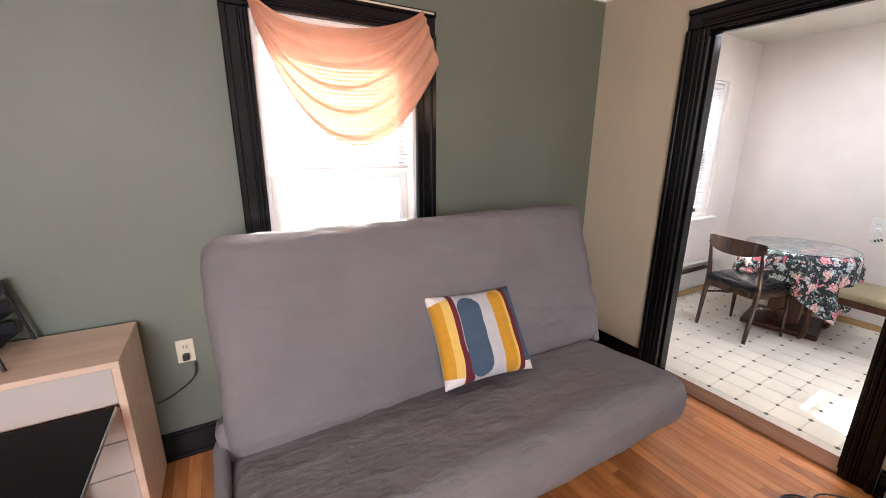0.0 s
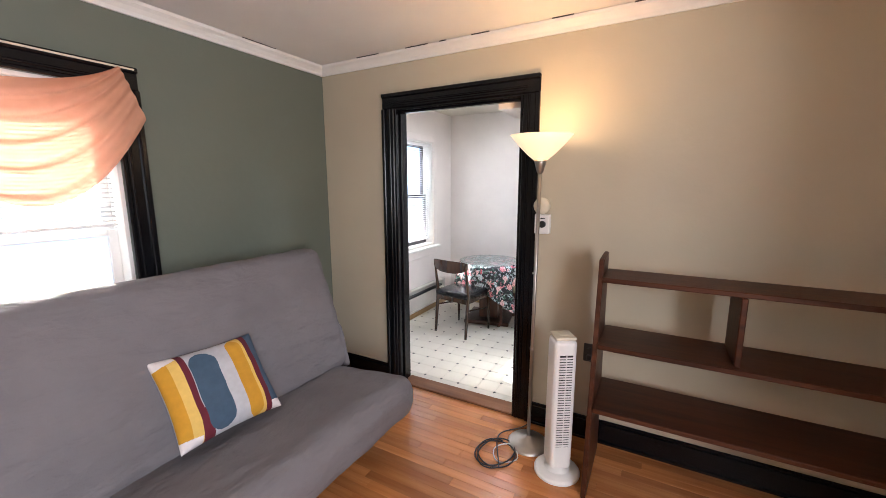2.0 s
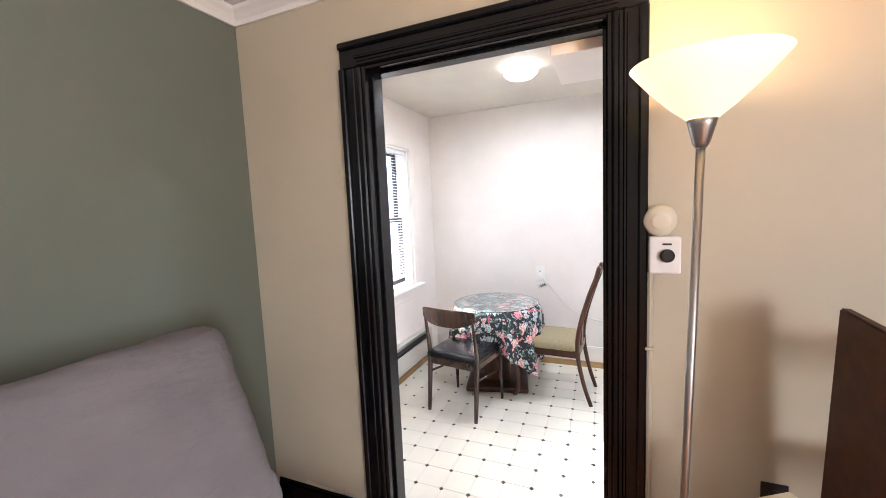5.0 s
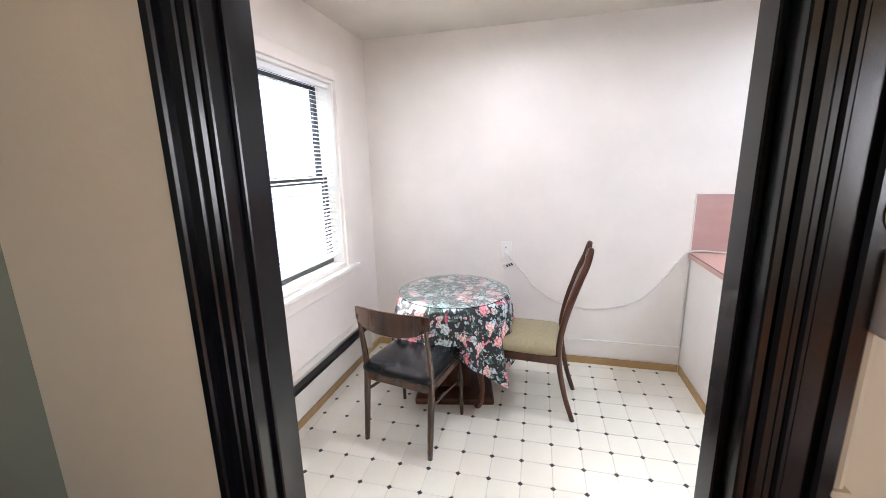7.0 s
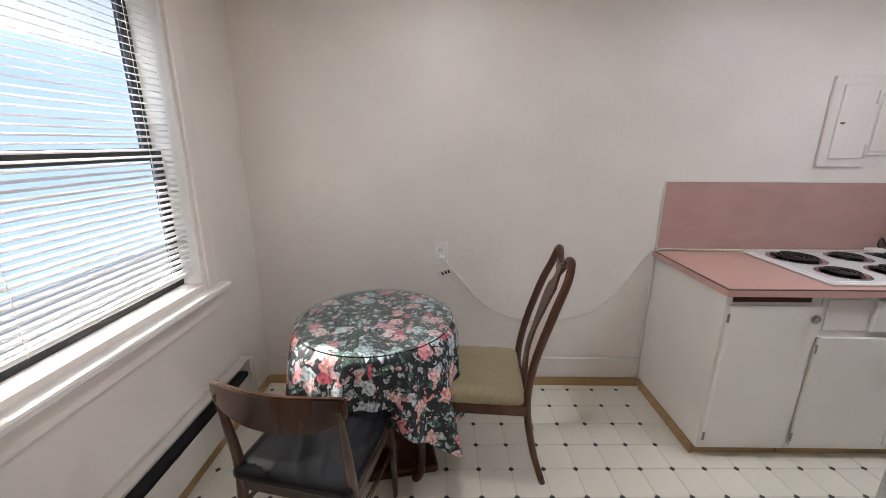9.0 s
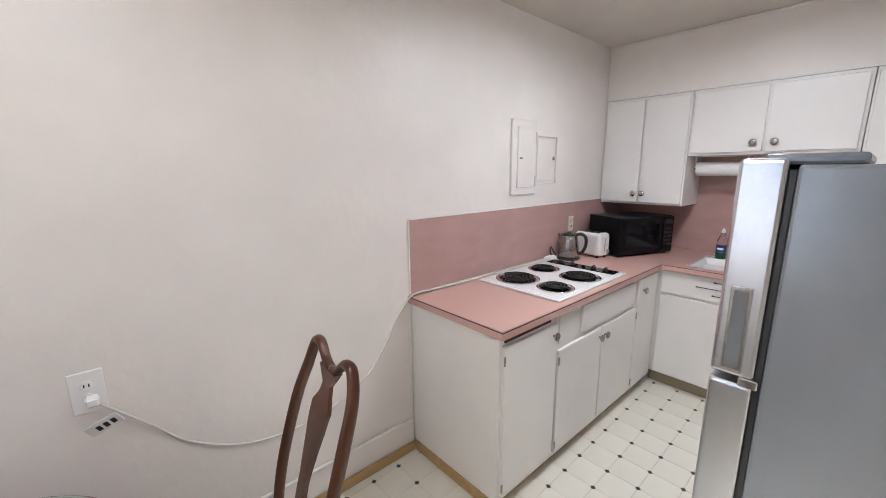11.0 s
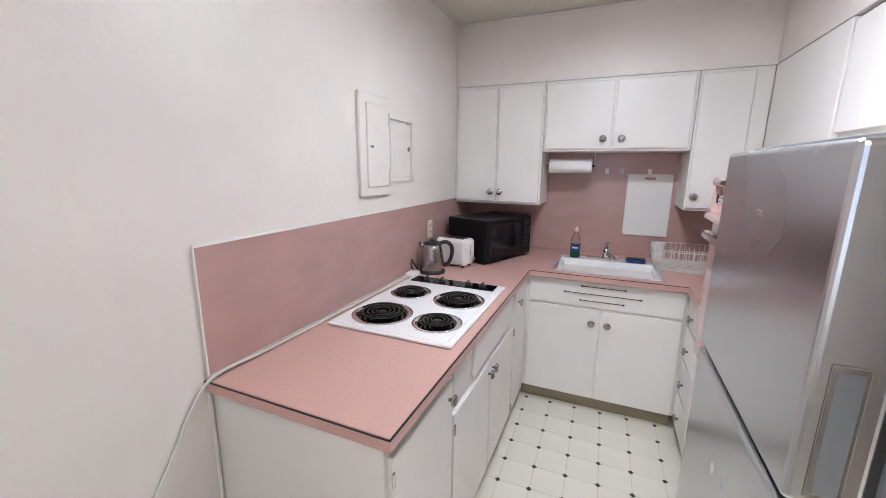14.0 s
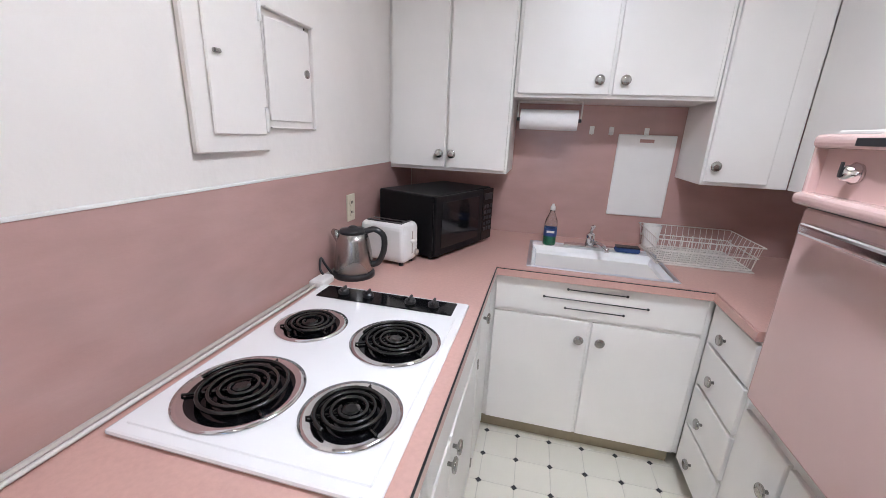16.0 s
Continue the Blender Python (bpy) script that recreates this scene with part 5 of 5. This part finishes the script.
for x, y, r in pan_holes:
    z = CT1 + 0.0165
    ringp = part("drip_pan", lathe([(r, 0.0005), (r + 0.002, 0.003), (r - 0.010, 0.004), (r - 0.021, 0.001), (r * 0.5, 0.0006), (0.02, 0.0004)], 48, pose(x, y, z)), [CHROME, BLACK_GLASS], ck, "chrome-rimmed drip pan", smooth=True)
    for f in ringp.data.polygons:
        if (f.center.xy - Vector((x - 4.53, y + 0.835))).length < r - 0.020:
            f.material_index = 1
    pts, turns = [], 4.0 if r > 0.11 else 3.2
    for i in range(150):
        t = i / 149
        a = 2 * math.pi * turns * t
        q = 0.022 + (r - 0.050) * t
        pts.append((x + q * math.cos(a), y + q * math.sin(a), z + 0.012))
    part("coil", tube(pts, 0.0049, 6), COIL, ck, "black spiral heating coil", smooth=True)
    part("coil_hub", lathe([(0.018, 0), (0.018, 0.006), (0.012, 0.008)], 18, pose(x, y, z + 0.006)), COIL, ck)
    for a in (0.5, 0.5 + 2.09, 0.5 + 4.19):
        part("coil_support", tube([(x + 0.015 * math.cos(a), y + 0.015 * math.sin(a), z + 0.006), (x + (r - 0.014) * math.cos(a), y + (r - 0.014) * math.sin(a), z + 0.006)], 0.003, 5), COIL, ck)

# kettle
kt = thing("electric_kettle", (4.762, -1.37, CT1), 195, "stainless steel electric kettle with a black handle and base", "kettle")
part("power_base", lathe([(0.082, 0), (0.082, 0.015), (0.076, 0.022)], 32), DARK, kt, local=True, smooth=True)
part("body", lathe([(0.074, 0.022), (0.076, 0.03), (0.072, 0.09), (0.062, 0.15), (0.054, 0.175)], 36), KETTLE, kt, local=True, smooth=True)
part("lid", lathe([(0.054, 0.175), (0.05, 0.188), (0.02, 0.194), (0.014, 0.2), (0.006, 0.203)], 28), DARK, kt, local=True, smooth=True)
part("handle", tube(spline([(0.045, 0, 0.18), (0.085, 0, 0.19), (0.118, 0, 0.165), (0.12, 0, 0.11), (0.10, 0, 0.06), (0.074, 0, 0.045)], 5), 0.012, 10, flat=1.2), DARK, kt, local=True, smooth=True)
part("spout", tube([(-0.045, 0, 0.145), (-0.07, 0, 0.172), (-0.082, 0, 0.18)], 0.018, 10, radii=[0.024, 0.016, 0.009]), KETTLE, kt, local=True, smooth=True)
part("water_gauge", box(-0.012, 0.012, 0.066, 0.074, 0.06, 0.12, 0.003), DARK, kt, local=True)
kc = thing("kettle_cord", (4.79, -1.25, CT1), 0, "black kettle cord behind the steel kettle", "cord")
part("cable", tube(spline([(4.82, -1.31, 0.925), (4.848, -1.30, 0.97), (4.852, -1.28, 1.0), (4.845, -1.26, 0.965), (4.83, -1.255, 0.946)]), 0.005, 6), DARK, kc)

# toaster
ts = thing("toaster", (4.70, -1.595, CT1), -10, "white two-slice toaster with a side lever", "toaster")
part("body", box(-0.115, 0.115, -0.065, 0.065, 0.012, 0.185, 0.028, seg=4), WHITE_PLASTIC, ts, local=True)
part("top_plate", box(-0.088, 0.088, -0.045, 0.045, 0.183, 0.187, 0.002), DARK, ts, local=True)
for y in (-0.022, 0.022):
    part("slot", box(-0.08, 0.08, y - 0.013, y + 0.013, 0.186, 0.189, 0), CHROME, ts, local=True)
part("lever", box(-0.13, -0.113, -0.018, 0.018, 0.10, 0.115, 0.004), WHITE_PLASTIC, ts, local=True)
part("lever_track", box(-0.117, -0.114, -0.004, 0.004, 0.05, 0.15, 0), GREIGE, ts, local=True)
part("dial", lathe([(0.014, 0), (0.014, 0.01)], 16, pose(-0.115, -0.03, 0.05, 0, -90)), GREIGE, ts, local=True)
for x in (-0.085, 0.085):
    for y in (-0.042, 0.042):
        part("foot", lathe([(0.01, 0), (0.01, 0.013)], 10, pose(x, y, 0)), DARK, ts, local=True)

# microwave, set askew in the corner
fv = (Vector((4.322, -2.125)) - Vector((4.515, -1.645)))
ang = math.degrees(math.atan2(fv.y, fv.x))
mw = thing("microwave", (4.515, -1.645, CT1), ang, "black countertop microwave oven standing askew in the corner", "microwave")
L = fv.length
part("body", box(0.0, L, 0.006, 0.33, 0.012, 0.295, 0.008, seg=2), MW_BLACK, mw, local=True)
part("door", box(0.004, L - 0.11, -0.012, 0.006, 0.018, 0.291, 0.004), MW_BLACK, mw, local=True)
part("door_window", box(0.045, L - 0.15, -0.0145, -0.012, 0.05, 0.262, 0.001), BLACK_GLASS, mw, local=True)
part("control_panel", box(L - 0.107, L - 0.004, -0.012, 0.006, 0.018, 0.291, 0.003), BLACK_GLASS, mw, local=True)
for r in range(5):
    for c in range(3):
        part("button", box(L - 0.093 + 0.027 * c, L - 0.073 + 0.027 * c, -0.0135, -0.012, 0.07 + 0.03 * r, 0.088 + 0.03 * r, 0), DARK, mw, local=True)
part("display", box(L - 0.093, L - 0.018, -0.0135, -0.012, 0.235, 0.268, 0), DARK, mw, local=True)
for x in (0.03, L - 0.03):
    for y in (0.03, 0.30):
        part("foot", lathe([(0.012, 0), (0.012, 0.013)], 10, pose(x, y, 0)), DARK, mw, local=True)
outlet("wall_outlet", KX1 - 0.008, -1.545, 1.15, "-x", IVORY, "ivory duplex outlet set in the pink splashback")

# sink
sk = thing("kitchen_sink", (3.78, -1.96, CT1), 0, "white enamel drop-in sink with a steel rim", "sink")
rim = None
for r in ((SX0 - 0.012, SX1 + 0.012, SYB - 0.006, SYB + 0.012), (SX0 - 0.012, SX1 + 0.012, SYA - 0.012, SYA + 0.006), (SX0 - 0.012, SX0 + 0.006, SYA, SYB), (SX1 - 0.006, SX1 + 0.012, SYA, SYB)):
    rim = box(*r, CT1 + 0.0005, CT1 + 0.006, 0.002, rim)
part("rim", rim, STEEL, sk)
deck = box(SX0 + 0.006, SX1 - 0.006, SYA + 0.006, SYA + 0.075, CT1 - 0.02, CT1 + 0.003, 0.002)
part("deck", deck, ENAMEL, sk)
bm = bmesh.new()
lv = [(0.0, 0.0), (0.006, -0.006), (0.018, -0.02), (0.03, -0.13), (0.05, -0.155), (0.2, -0.16)]
rings = []
for d, z in lv:
    x0, x1, y0, y1 = SX0 + 0.008 + d, SX1 - 0.008 - d, SYA + 0.075 + d, SYB - 0.006 - d
    if y1 - y0 < 0.02:
        y0, y1 = (y0 + y1) / 2 - 0.01, (y0 + y1) / 2 + 0.01
    rings.append([bm.verts.new((x, y, CT1 + 0.001 + z)) for x, y in ((x0, y0), (x1, y0), (x1, y1), (x0, y1))])
for a, b in zip(rings, rings[1:]):
    for i in range(4):
        bm.faces.new((a[i], a[(i + 1) % 4], b[(i + 1) % 4], b[i]))
bm.faces.new(rings[-1])
bmesh.ops.recalc_face_normals(bm, faces=bm.faces[:])
bmesh.ops.reverse_faces(bm, faces=bm.faces[:])
part("basin", bm, ENAMEL, sk)
fc = thing("faucet", (3.787, -2.155, CT1 + 0.003), 0, "chrome kitchen faucet with a single lever", "faucet")
part("deck_plate", box(-0.13, 0.13, -0.025, 0.025, 0, 0.018, 0.008, seg=2), CHROME, fc, local=True)
part("column", lathe([(0.024, 0.016), (0.022, 0.05), (0.024, 0.075), (0.015, 0.085)], 20), CHROME, fc, local=True, smooth=True)
part("lever", tube([(0, 0, 0.08), (0.0, 0.01, 0.105), (-0.005, 0.02, 0.125)], 0.008, 8, radii=[0.008, 0.008, 0.012]), CHROME, fc, local=True, smooth=True)
part("spout", tube([(0, 0.0, 0.04), (-0.04, 0.10, 0.05), (-0.06, 0.17, 0.045), (-0.062, 0.175, 0.032)], 0.011, 10), CHROME, fc, local=True, smooth=True)
sg = thing("sponge_brush", (3.60, -2.15, CT1 + 0.003), 0, "dark blue scrub sponge on the sink edge", "sponge")
part("pad", box(-0.06, 0.06, -0.028, 0.028, 0.001, 0.026, 0.010, seg=2), BLUE, sg, local=True)
part("scour_face", box(-0.058, 0.058, -0.027, 0.027, 0.026, 0.032, 0.002), DARK, sg, local=True)
bt = thing("dish_soap_bottle", (3.995, -2.155, CT1 + 0.003), 0, "clear dish soap bottle half full of green liquid", "bottle")
part("bottle", lathe([(0.030, 0), (0.034, 0.006), (0.034, 0.10), (0.030, 0.135), (0.014, 0.175), (0.012, 0.19)], 24), CLEAR, bt, local=True, smooth=True)
part("soap", lathe([(0.029, 0.003), (0.0325, 0.008), (0.0325, 0.085)], 24), GREEN_SOAP, bt, local=True, smooth=True)
part("cap", lathe([(0.013, 0.188), (0.013, 0.205), (0.008, 0.215), (0.006, 0.222)], 16), WHITE_PLASTIC, bt, local=True)
lb = part("label", lathe([(0.0347, 0.05), (0.0347, 0.095)], 24, cap=False), mat("soap_label", (0.02, 0.06, 0.22), 0.4), bt, "dark blue and green paper label", local=True)
part("label_bar", box(-0.02, 0.02, 0.0345, 0.0358, 0.07, 0.082, 0), WHITE_PLASTIC, lb, local=True)

# dish rack
dr = thing("dish_rack", (3.295, -2.185, CT1), 0, "white wire dish rack beside the sink", "dish rack")
X0, X1, Y0, Y1 = -0.205, 0.195, -0.155, 0.165
for z, e in ((0.012, 0.0), (0.07, 0.012), (0.125, 0.025)):
    part("hoop", tube([(X0 - e, Y0 - e, z), (X1 + e, Y0 - e, z), (X1 + e, Y1 + e, z), (X0 - e, Y1 + e, z)], 0.0028, 6, closed=True), DISH, dr, local=True)
for i in range(15):
    x = X0 + (X1 - X0) * i / 14
    part("wire", tube([(x, Y0 - 0.025, 0.125), (x, Y0, 0.012), (x, Y1, 0.012), (x, Y1 + 0.025, 0.125)], 0.0016, 5), DISH, dr, local=True)
for i in range(9):
    y = Y0 + (Y1 - Y0) * i / 8
    part("wire", tube([(X0 - 0.025, y, 0.125), (X0, y, 0.012), (X1, y, 0.012), (X1 + 0.025, y, 0.125)], 0.0016, 5), DISH, dr, local=True)
for i in range(9):
    x = X0 + 0.05 + i * 0.042
    lp2 = [(x, 0.02 + 0.018 * math.sin(a), 0.066 + 0.05 * -math.cos(a)) for a in np.linspace(0, 2 * math.pi, 13)[:-1]]
    part("plate_loop", tube(lp2, 0.0018, 5, closed=True), DISH, dr, local=True)
part("drip_tray", box(X0 - 0.01, X1 + 0.01, Y0 - 0.01, Y1 + 0.015, 0.0, 0.006, 0.002), DISH, dr, local=True)
part("cutlery_cup", lathe([(0.035, 0.014), (0.045, 0.13), (0.043, 0.13), (0.033, 0.016)], 20, pose(0.165, -0.115, 0), cap=False), WHITE_PLASTIC, dr, local=True)

# things on the sink wall
bd = thing("cutting_board", (3.56, KY0 + 0.016, 1.1), 0, "white plastic cutting board hanging on the pink wall", "cutting board")
bm = box(-0.143, 0.143, -0.005, 0.005, -0.22, 0.215, 0.004)
part("board", bm, WHITE_PLASTIC, bd, local=True)
part("grip_slot", box(-0.035, 0.035, 0.0045, 0.0062, 0.175, 0.192, 0), PINK_WALL, bd, local=True)
bd.matrix_world = pose(3.553, KY0 + 0.018, 1.295)
for x in (3.56, 3.735, 3.835):
    hk = thing("wall_hook", (x, KY0 + 0.008, 1.522), 0, "small white adhesive hook on the pink wall", "hook", "wall hooks")
    part("pad", box(-0.012, 0.012, 0, 0.004, -0.02, 0.022, 0.002), WHITE_PLASTIC, hk, local=True)
    part("prong", tube([(0, 0.003, -0.005), (0, 0.014, -0.02), (0, 0.02, -0.01)], 0.003, 6), WHITE_PLASTIC, hk, local=True)
pt = thing("paper_towel_holder", (4.07, -2.16, 1.56), 0, "paper towel roll on a white wire holder under the cabinet", "paper towel")
part("roll", lathe([(0.047, -0.14), (0.049, -0.138), (0.049, 0.138), (0.047, 0.14)], 32, pose(0, 0, 0, 0, 90)), PAPER, pt, local=True, smooth=True)
part("spindle", tube([(-0.158, 0, 0), (0.158, 0, 0)], 0.009, 10), DARK, pt, local=True)
for s in (-1, 1):
    part("arm", tube([(0.155 * s, 0, 0), (0.155 * s, 0, 0.088)], 0.004, 6), DISH, pt, local=True)
part("bracket", tube([(-0.155, 0, 0.088), (0.155, 0, 0.088)], 0.004, 6), DISH, pt, local=True)

# pink wall oven
ov = thing("wall_oven", (3.0, -0.955, 0.70), 0, "pink enamel built-in oven with chrome handle and knobs", "oven")
part("body", box(KX0 + 0.001, 3.36, -1.29, -0.62, 0.70, 1.50, 0.012, seg=3), PINK_ENAMEL, ov)
part("control_panel", box(3.352, 3.366, -1.28, -0.63, 1.35, 1.49, 0.004), PINK_ENAMEL, ov)
part("top_lip", box(3.352, 3.40, -1.288, -0.622, 1.478, 1.514, 0.014, seg=3), PINK_ENAMEL, ov)
part("ledge", box(3.352, 3.412, -1.288, -0.622, 1.332, 1.366, 0.015, seg=4), PINK_ENAMEL, ov)
for y in (-1.281, -0.629):
    part("cheek", box(3.352, 3.392, y - 0.007, y + 0.007, 1.35, 1.49, 0.006, seg=2), PINK_ENAMEL, ov)
part("badge", box(3.399, 3.4025, -1.13, -0.98, 1.486, 1.504, 0.001), DARK, ov)
part("reveal", box(3.35, 3.37, -1.28, -0.63, 1.324, 1.334, 0), DARK, ov)
part("door", box(3.352, 3.378, -1.28, -0.63, 0.72, 1.325, 0.012, seg=3), PINK_ENAMEL, ov)
hd = part("handle", box(3.396, 3.430, -1.19, -0.70, 1.264, 1.298, 0.010, seg=3), CHROME, ov, "chrome bar handle")
for y in (-1.15, -0.72):
    part("bracket", box(3.376, 3.402, y - 0.015, y + 0.015, 1.262, 1.282, 0.004), CHROME, hd)
kb = part("control_knob", lathe([(0.024, 0), (0.026, 0.008), (0.019, 0.016), (0.017, 0.03), (0.01, 0.033)], 22, pose(3.366, -1.15, 1.425, 0, 90)), CHROME, ov, "chrome oven knob", smooth=True)
part("pointer", box(3.398, 3.403, -1.154, -1.146, 1.415, 1.45, 0.001), DARK, kb)
part("top_board", box(KX0 + 0.002, 3.34, -1.30, -0.61, 1.503, 1.525, 0.003), CAB, ov, "white painted board on the oven top")

# fridge
fr = thing("refrigerator", (3.1, -0.25, 0), 0, "tall two-door steel fridge with grey sides", "fridge")
FY0, FY1 = -0.565, 0.055
part("body", box(KX0 + 0.06, 3.405, FY0 + 0.004, FY1 - 0.004, 0.03, 1.575, 0.008, seg=2), FRIDGE_SIDE, fr)
part("gasket", box(3.405, 3.42, FY0 + 0.012, FY1 - 0.012, 0.04, 1.565, 0.002), DARK, fr)
for nm, z0, z1 in (("upper_door", 1.052, 1.59), ("lower_door", 0.045, 1.035)):
    d = part(nm, box(3.42, 3.512, FY0, FY1, z0, z1, 0.010, seg=3), FRIDGE_STEEL, fr, "brushed steel fridge door")
    if nm == "upper_door":
        part("grip_rim", box(3.446, 3.490, FY1 - 0.002, FY1 + 0.003, 1.068, 1.285, 0.0049, seg=3), PEWTER, d, "grey grip rim")
        part("handle_recess", box(3.452, 3.484, FY1 - 0.002, FY1 + 0.0045, 1.077, 1.276, 0.0045, seg=3), GRIP, d, "dark recessed side grip")
        part("badge", box(3.5115, 3.514, -0.275, -0.235, 1.456, 1.468, 0.001), CHROME, d)
part("hinge", box(3.41, 3.45, FY1 - 0.025, FY1 + 0.004, 1.031, 1.055, 0.003), CHROME, fr)
part("hinge_cover", box(3.30, 3.47, FY0 + 0.03, FY1 - 0.03, 1.575, 1.60, 0.008, seg=2), FRIDGE_SIDE, fr)
for x in (2.75, 3.35):
    for y in (FY0 + 0.06, FY1 - 0.06):
        part("foot", lathe([(0.018, 0), (0.018, 0.032)], 12, pose(x, y, 0)), DARK, fr)

# ceiling lights
# The one at y -0.75 is unseen, assumed and added to light the sink end.
for x, y in ((3.86, 1.25), (3.80, -0.75)):
    cl = thing("ceiling_light", (x, y, KH), 0, "lit round frosted glass ceiling light", "ceiling light", "kitchen ceiling lights")
    part("canopy", lathe([(0.07, -0.001), (0.07, -0.012), (0.05, -0.02)], 28), WHITE_PLASTIC, cl, local=True)
    part("globe", lathe([(0.06, -0.015), (0.11, -0.03), (0.115, -0.05), (0.09, -0.072), (0.04, -0.085), (0.002, -0.087)], 32), GLOBE, cl, "glowing frosted globe", local=True, smooth=True)
    lamp("ceiling_lamp_light", "AREA", pose(x, y, KH - 0.1), 4.2 if y > 0 else 6.6, (0.95, 0.95, 1.0) if y > 0 else (0.88, 0.94, 1.04), 0.24, 0.24)

# ---- floor pieces ----


def tile_mesh(s, c, t, material):
    bm = bmesh.new()
    o = [(-s + c, -s), (s - c, -s), (s, -s + c), (s, s - c), (s - c, s), (-s + c, s), (-s, s - c), (-s, -s + c)]
    lo = [bm.verts.new((x, y, -t)) for x, y in o]
    hi = [bm.verts.new((x * 0.992, y * 0.992, 0)) for x, y in o]
    bm.faces.new(hi)
    for i in range(8):
        j = (i + 1) % 8
        bm.faces.new((lo[i], lo[j], hi[j], hi[i]))
    me = bpy.data.meshes.new("tile")
    bm.to_mesh(me)
    bm.free()
    me.materials.append(material)
    return me


P, TURN = 0.157, 0.0156      # tile pitch; the grid lies a little askew to the walls
TILE = tile_mesh(P / 2 - 0.0013, 0.016, 0.0015, VINYL)
bm = bmesh.new()
h = 0.0128
vs = [bm.verts.new(p) for p in ((h, 0, 0), (0, h, 0), (-h, 0, 0), (0, -h, 0))]
lo = [bm.verts.new((p.co.x * 1.05, p.co.y * 1.05, -0.0016)) for p in vs]
bm.faces.new(vs)
for i in range(4):
    bm.faces.new((lo[i], lo[(i + 1) % 4], vs[(i + 1) % 4], vs[i]))
DIAMOND = bpy.data.meshes.new("dot")
bm.to_mesh(DIAMOND)
bm.free()
DIAMOND.materials.append(DOT)
rest_t, rest_d = bmesh.new(), bmesh.new()
for i in range(-11, 6):
    for j in range(-22, 13):
        gx, gy = P * i, P * j
        x, y = 4.166 + gx - TURN * gy, 0.789 + gy + TURN * gx
        if not (2.60 < x < 4.9 and -1.95 < y < 2.45):
            continue
        near = 3.2 < x < 4.75 and -1.75 < y < 2.1
        if near and y < 2.1:
            d = new("dot", DIAMOND)
            d.parent, d.location = floor_k, (x, y, 0.0002)
            t = new("tile", TILE)
            t.parent, t.location, t.rotation_euler = floor_k, (x + P / 2 - TURN * P / 2, y + P / 2 + TURN * P / 2, 0), (0, 0, TURN)
        else:
            for src, dst, loc in ((TILE, rest_t, (x + P / 2, y + P / 2, 0)), (DIAMOND, rest_d, (x, y, 0.0002))):
                k = len(dst.verts)
                dst.from_mesh(src)
                dst.verts.ensure_lookup_table()
                for v in dst.verts[k:]:
                    v.co += Vector(loc)
part("outer_tiles", rest_t, VINYL, floor_k, kind="stuff")
part("outer_dots", rest_d, DOT, floor_k, kind="stuff")

PLANKS = []
for length in (0.5, 0.75, 1.0, 1.3):
    bm = box(-0.0282, 0.0282, -length / 2 + 0.0003, length / 2 - 0.0003, -0.012, 0, 0.0007)
    me = bpy.data.meshes.new("plank")
    bm.to_mesh(me)
    bm.free()
    me.materials.append(OAK)
    PLANKS.append((length, me))
rng = random.Random(4)
rest = bmesh.new()
x = LX0
count = 0
while x < 2.53:
    y = LY0 - 0.08
    first = rng.uniform(0.2, 1.0)
    while y < LY1:
        length, me = rng.choice(PLANKS)
        run = min(length, LY1 + 0.03 - y) if y > LY0 else length * first
        squeeze = run / length
        length = run
        c = y + length / 2
        if x > -0.45 and c > -1.0 and count < 290:
            p = new("plank", me)
            p.parent, p.location = floor_l, (x + 0.0285, c, rng.uniform(-0.0003, 0.0003))
            p.scale = (1, squeeze, 1)
            count += 1
        else:
            k = len(rest.verts)
            rest.from_mesh(me)
            rest.verts.ensure_lookup_table()
            for v in rest.verts[k:]:
                v.co = Vector((v.co.x + x + 0.0285, v.co.y * squeeze + c, v.co.z))
        y += length
    x += 0.0572
part("outer_planks", rest, OAK, floor_l, kind="stuff")
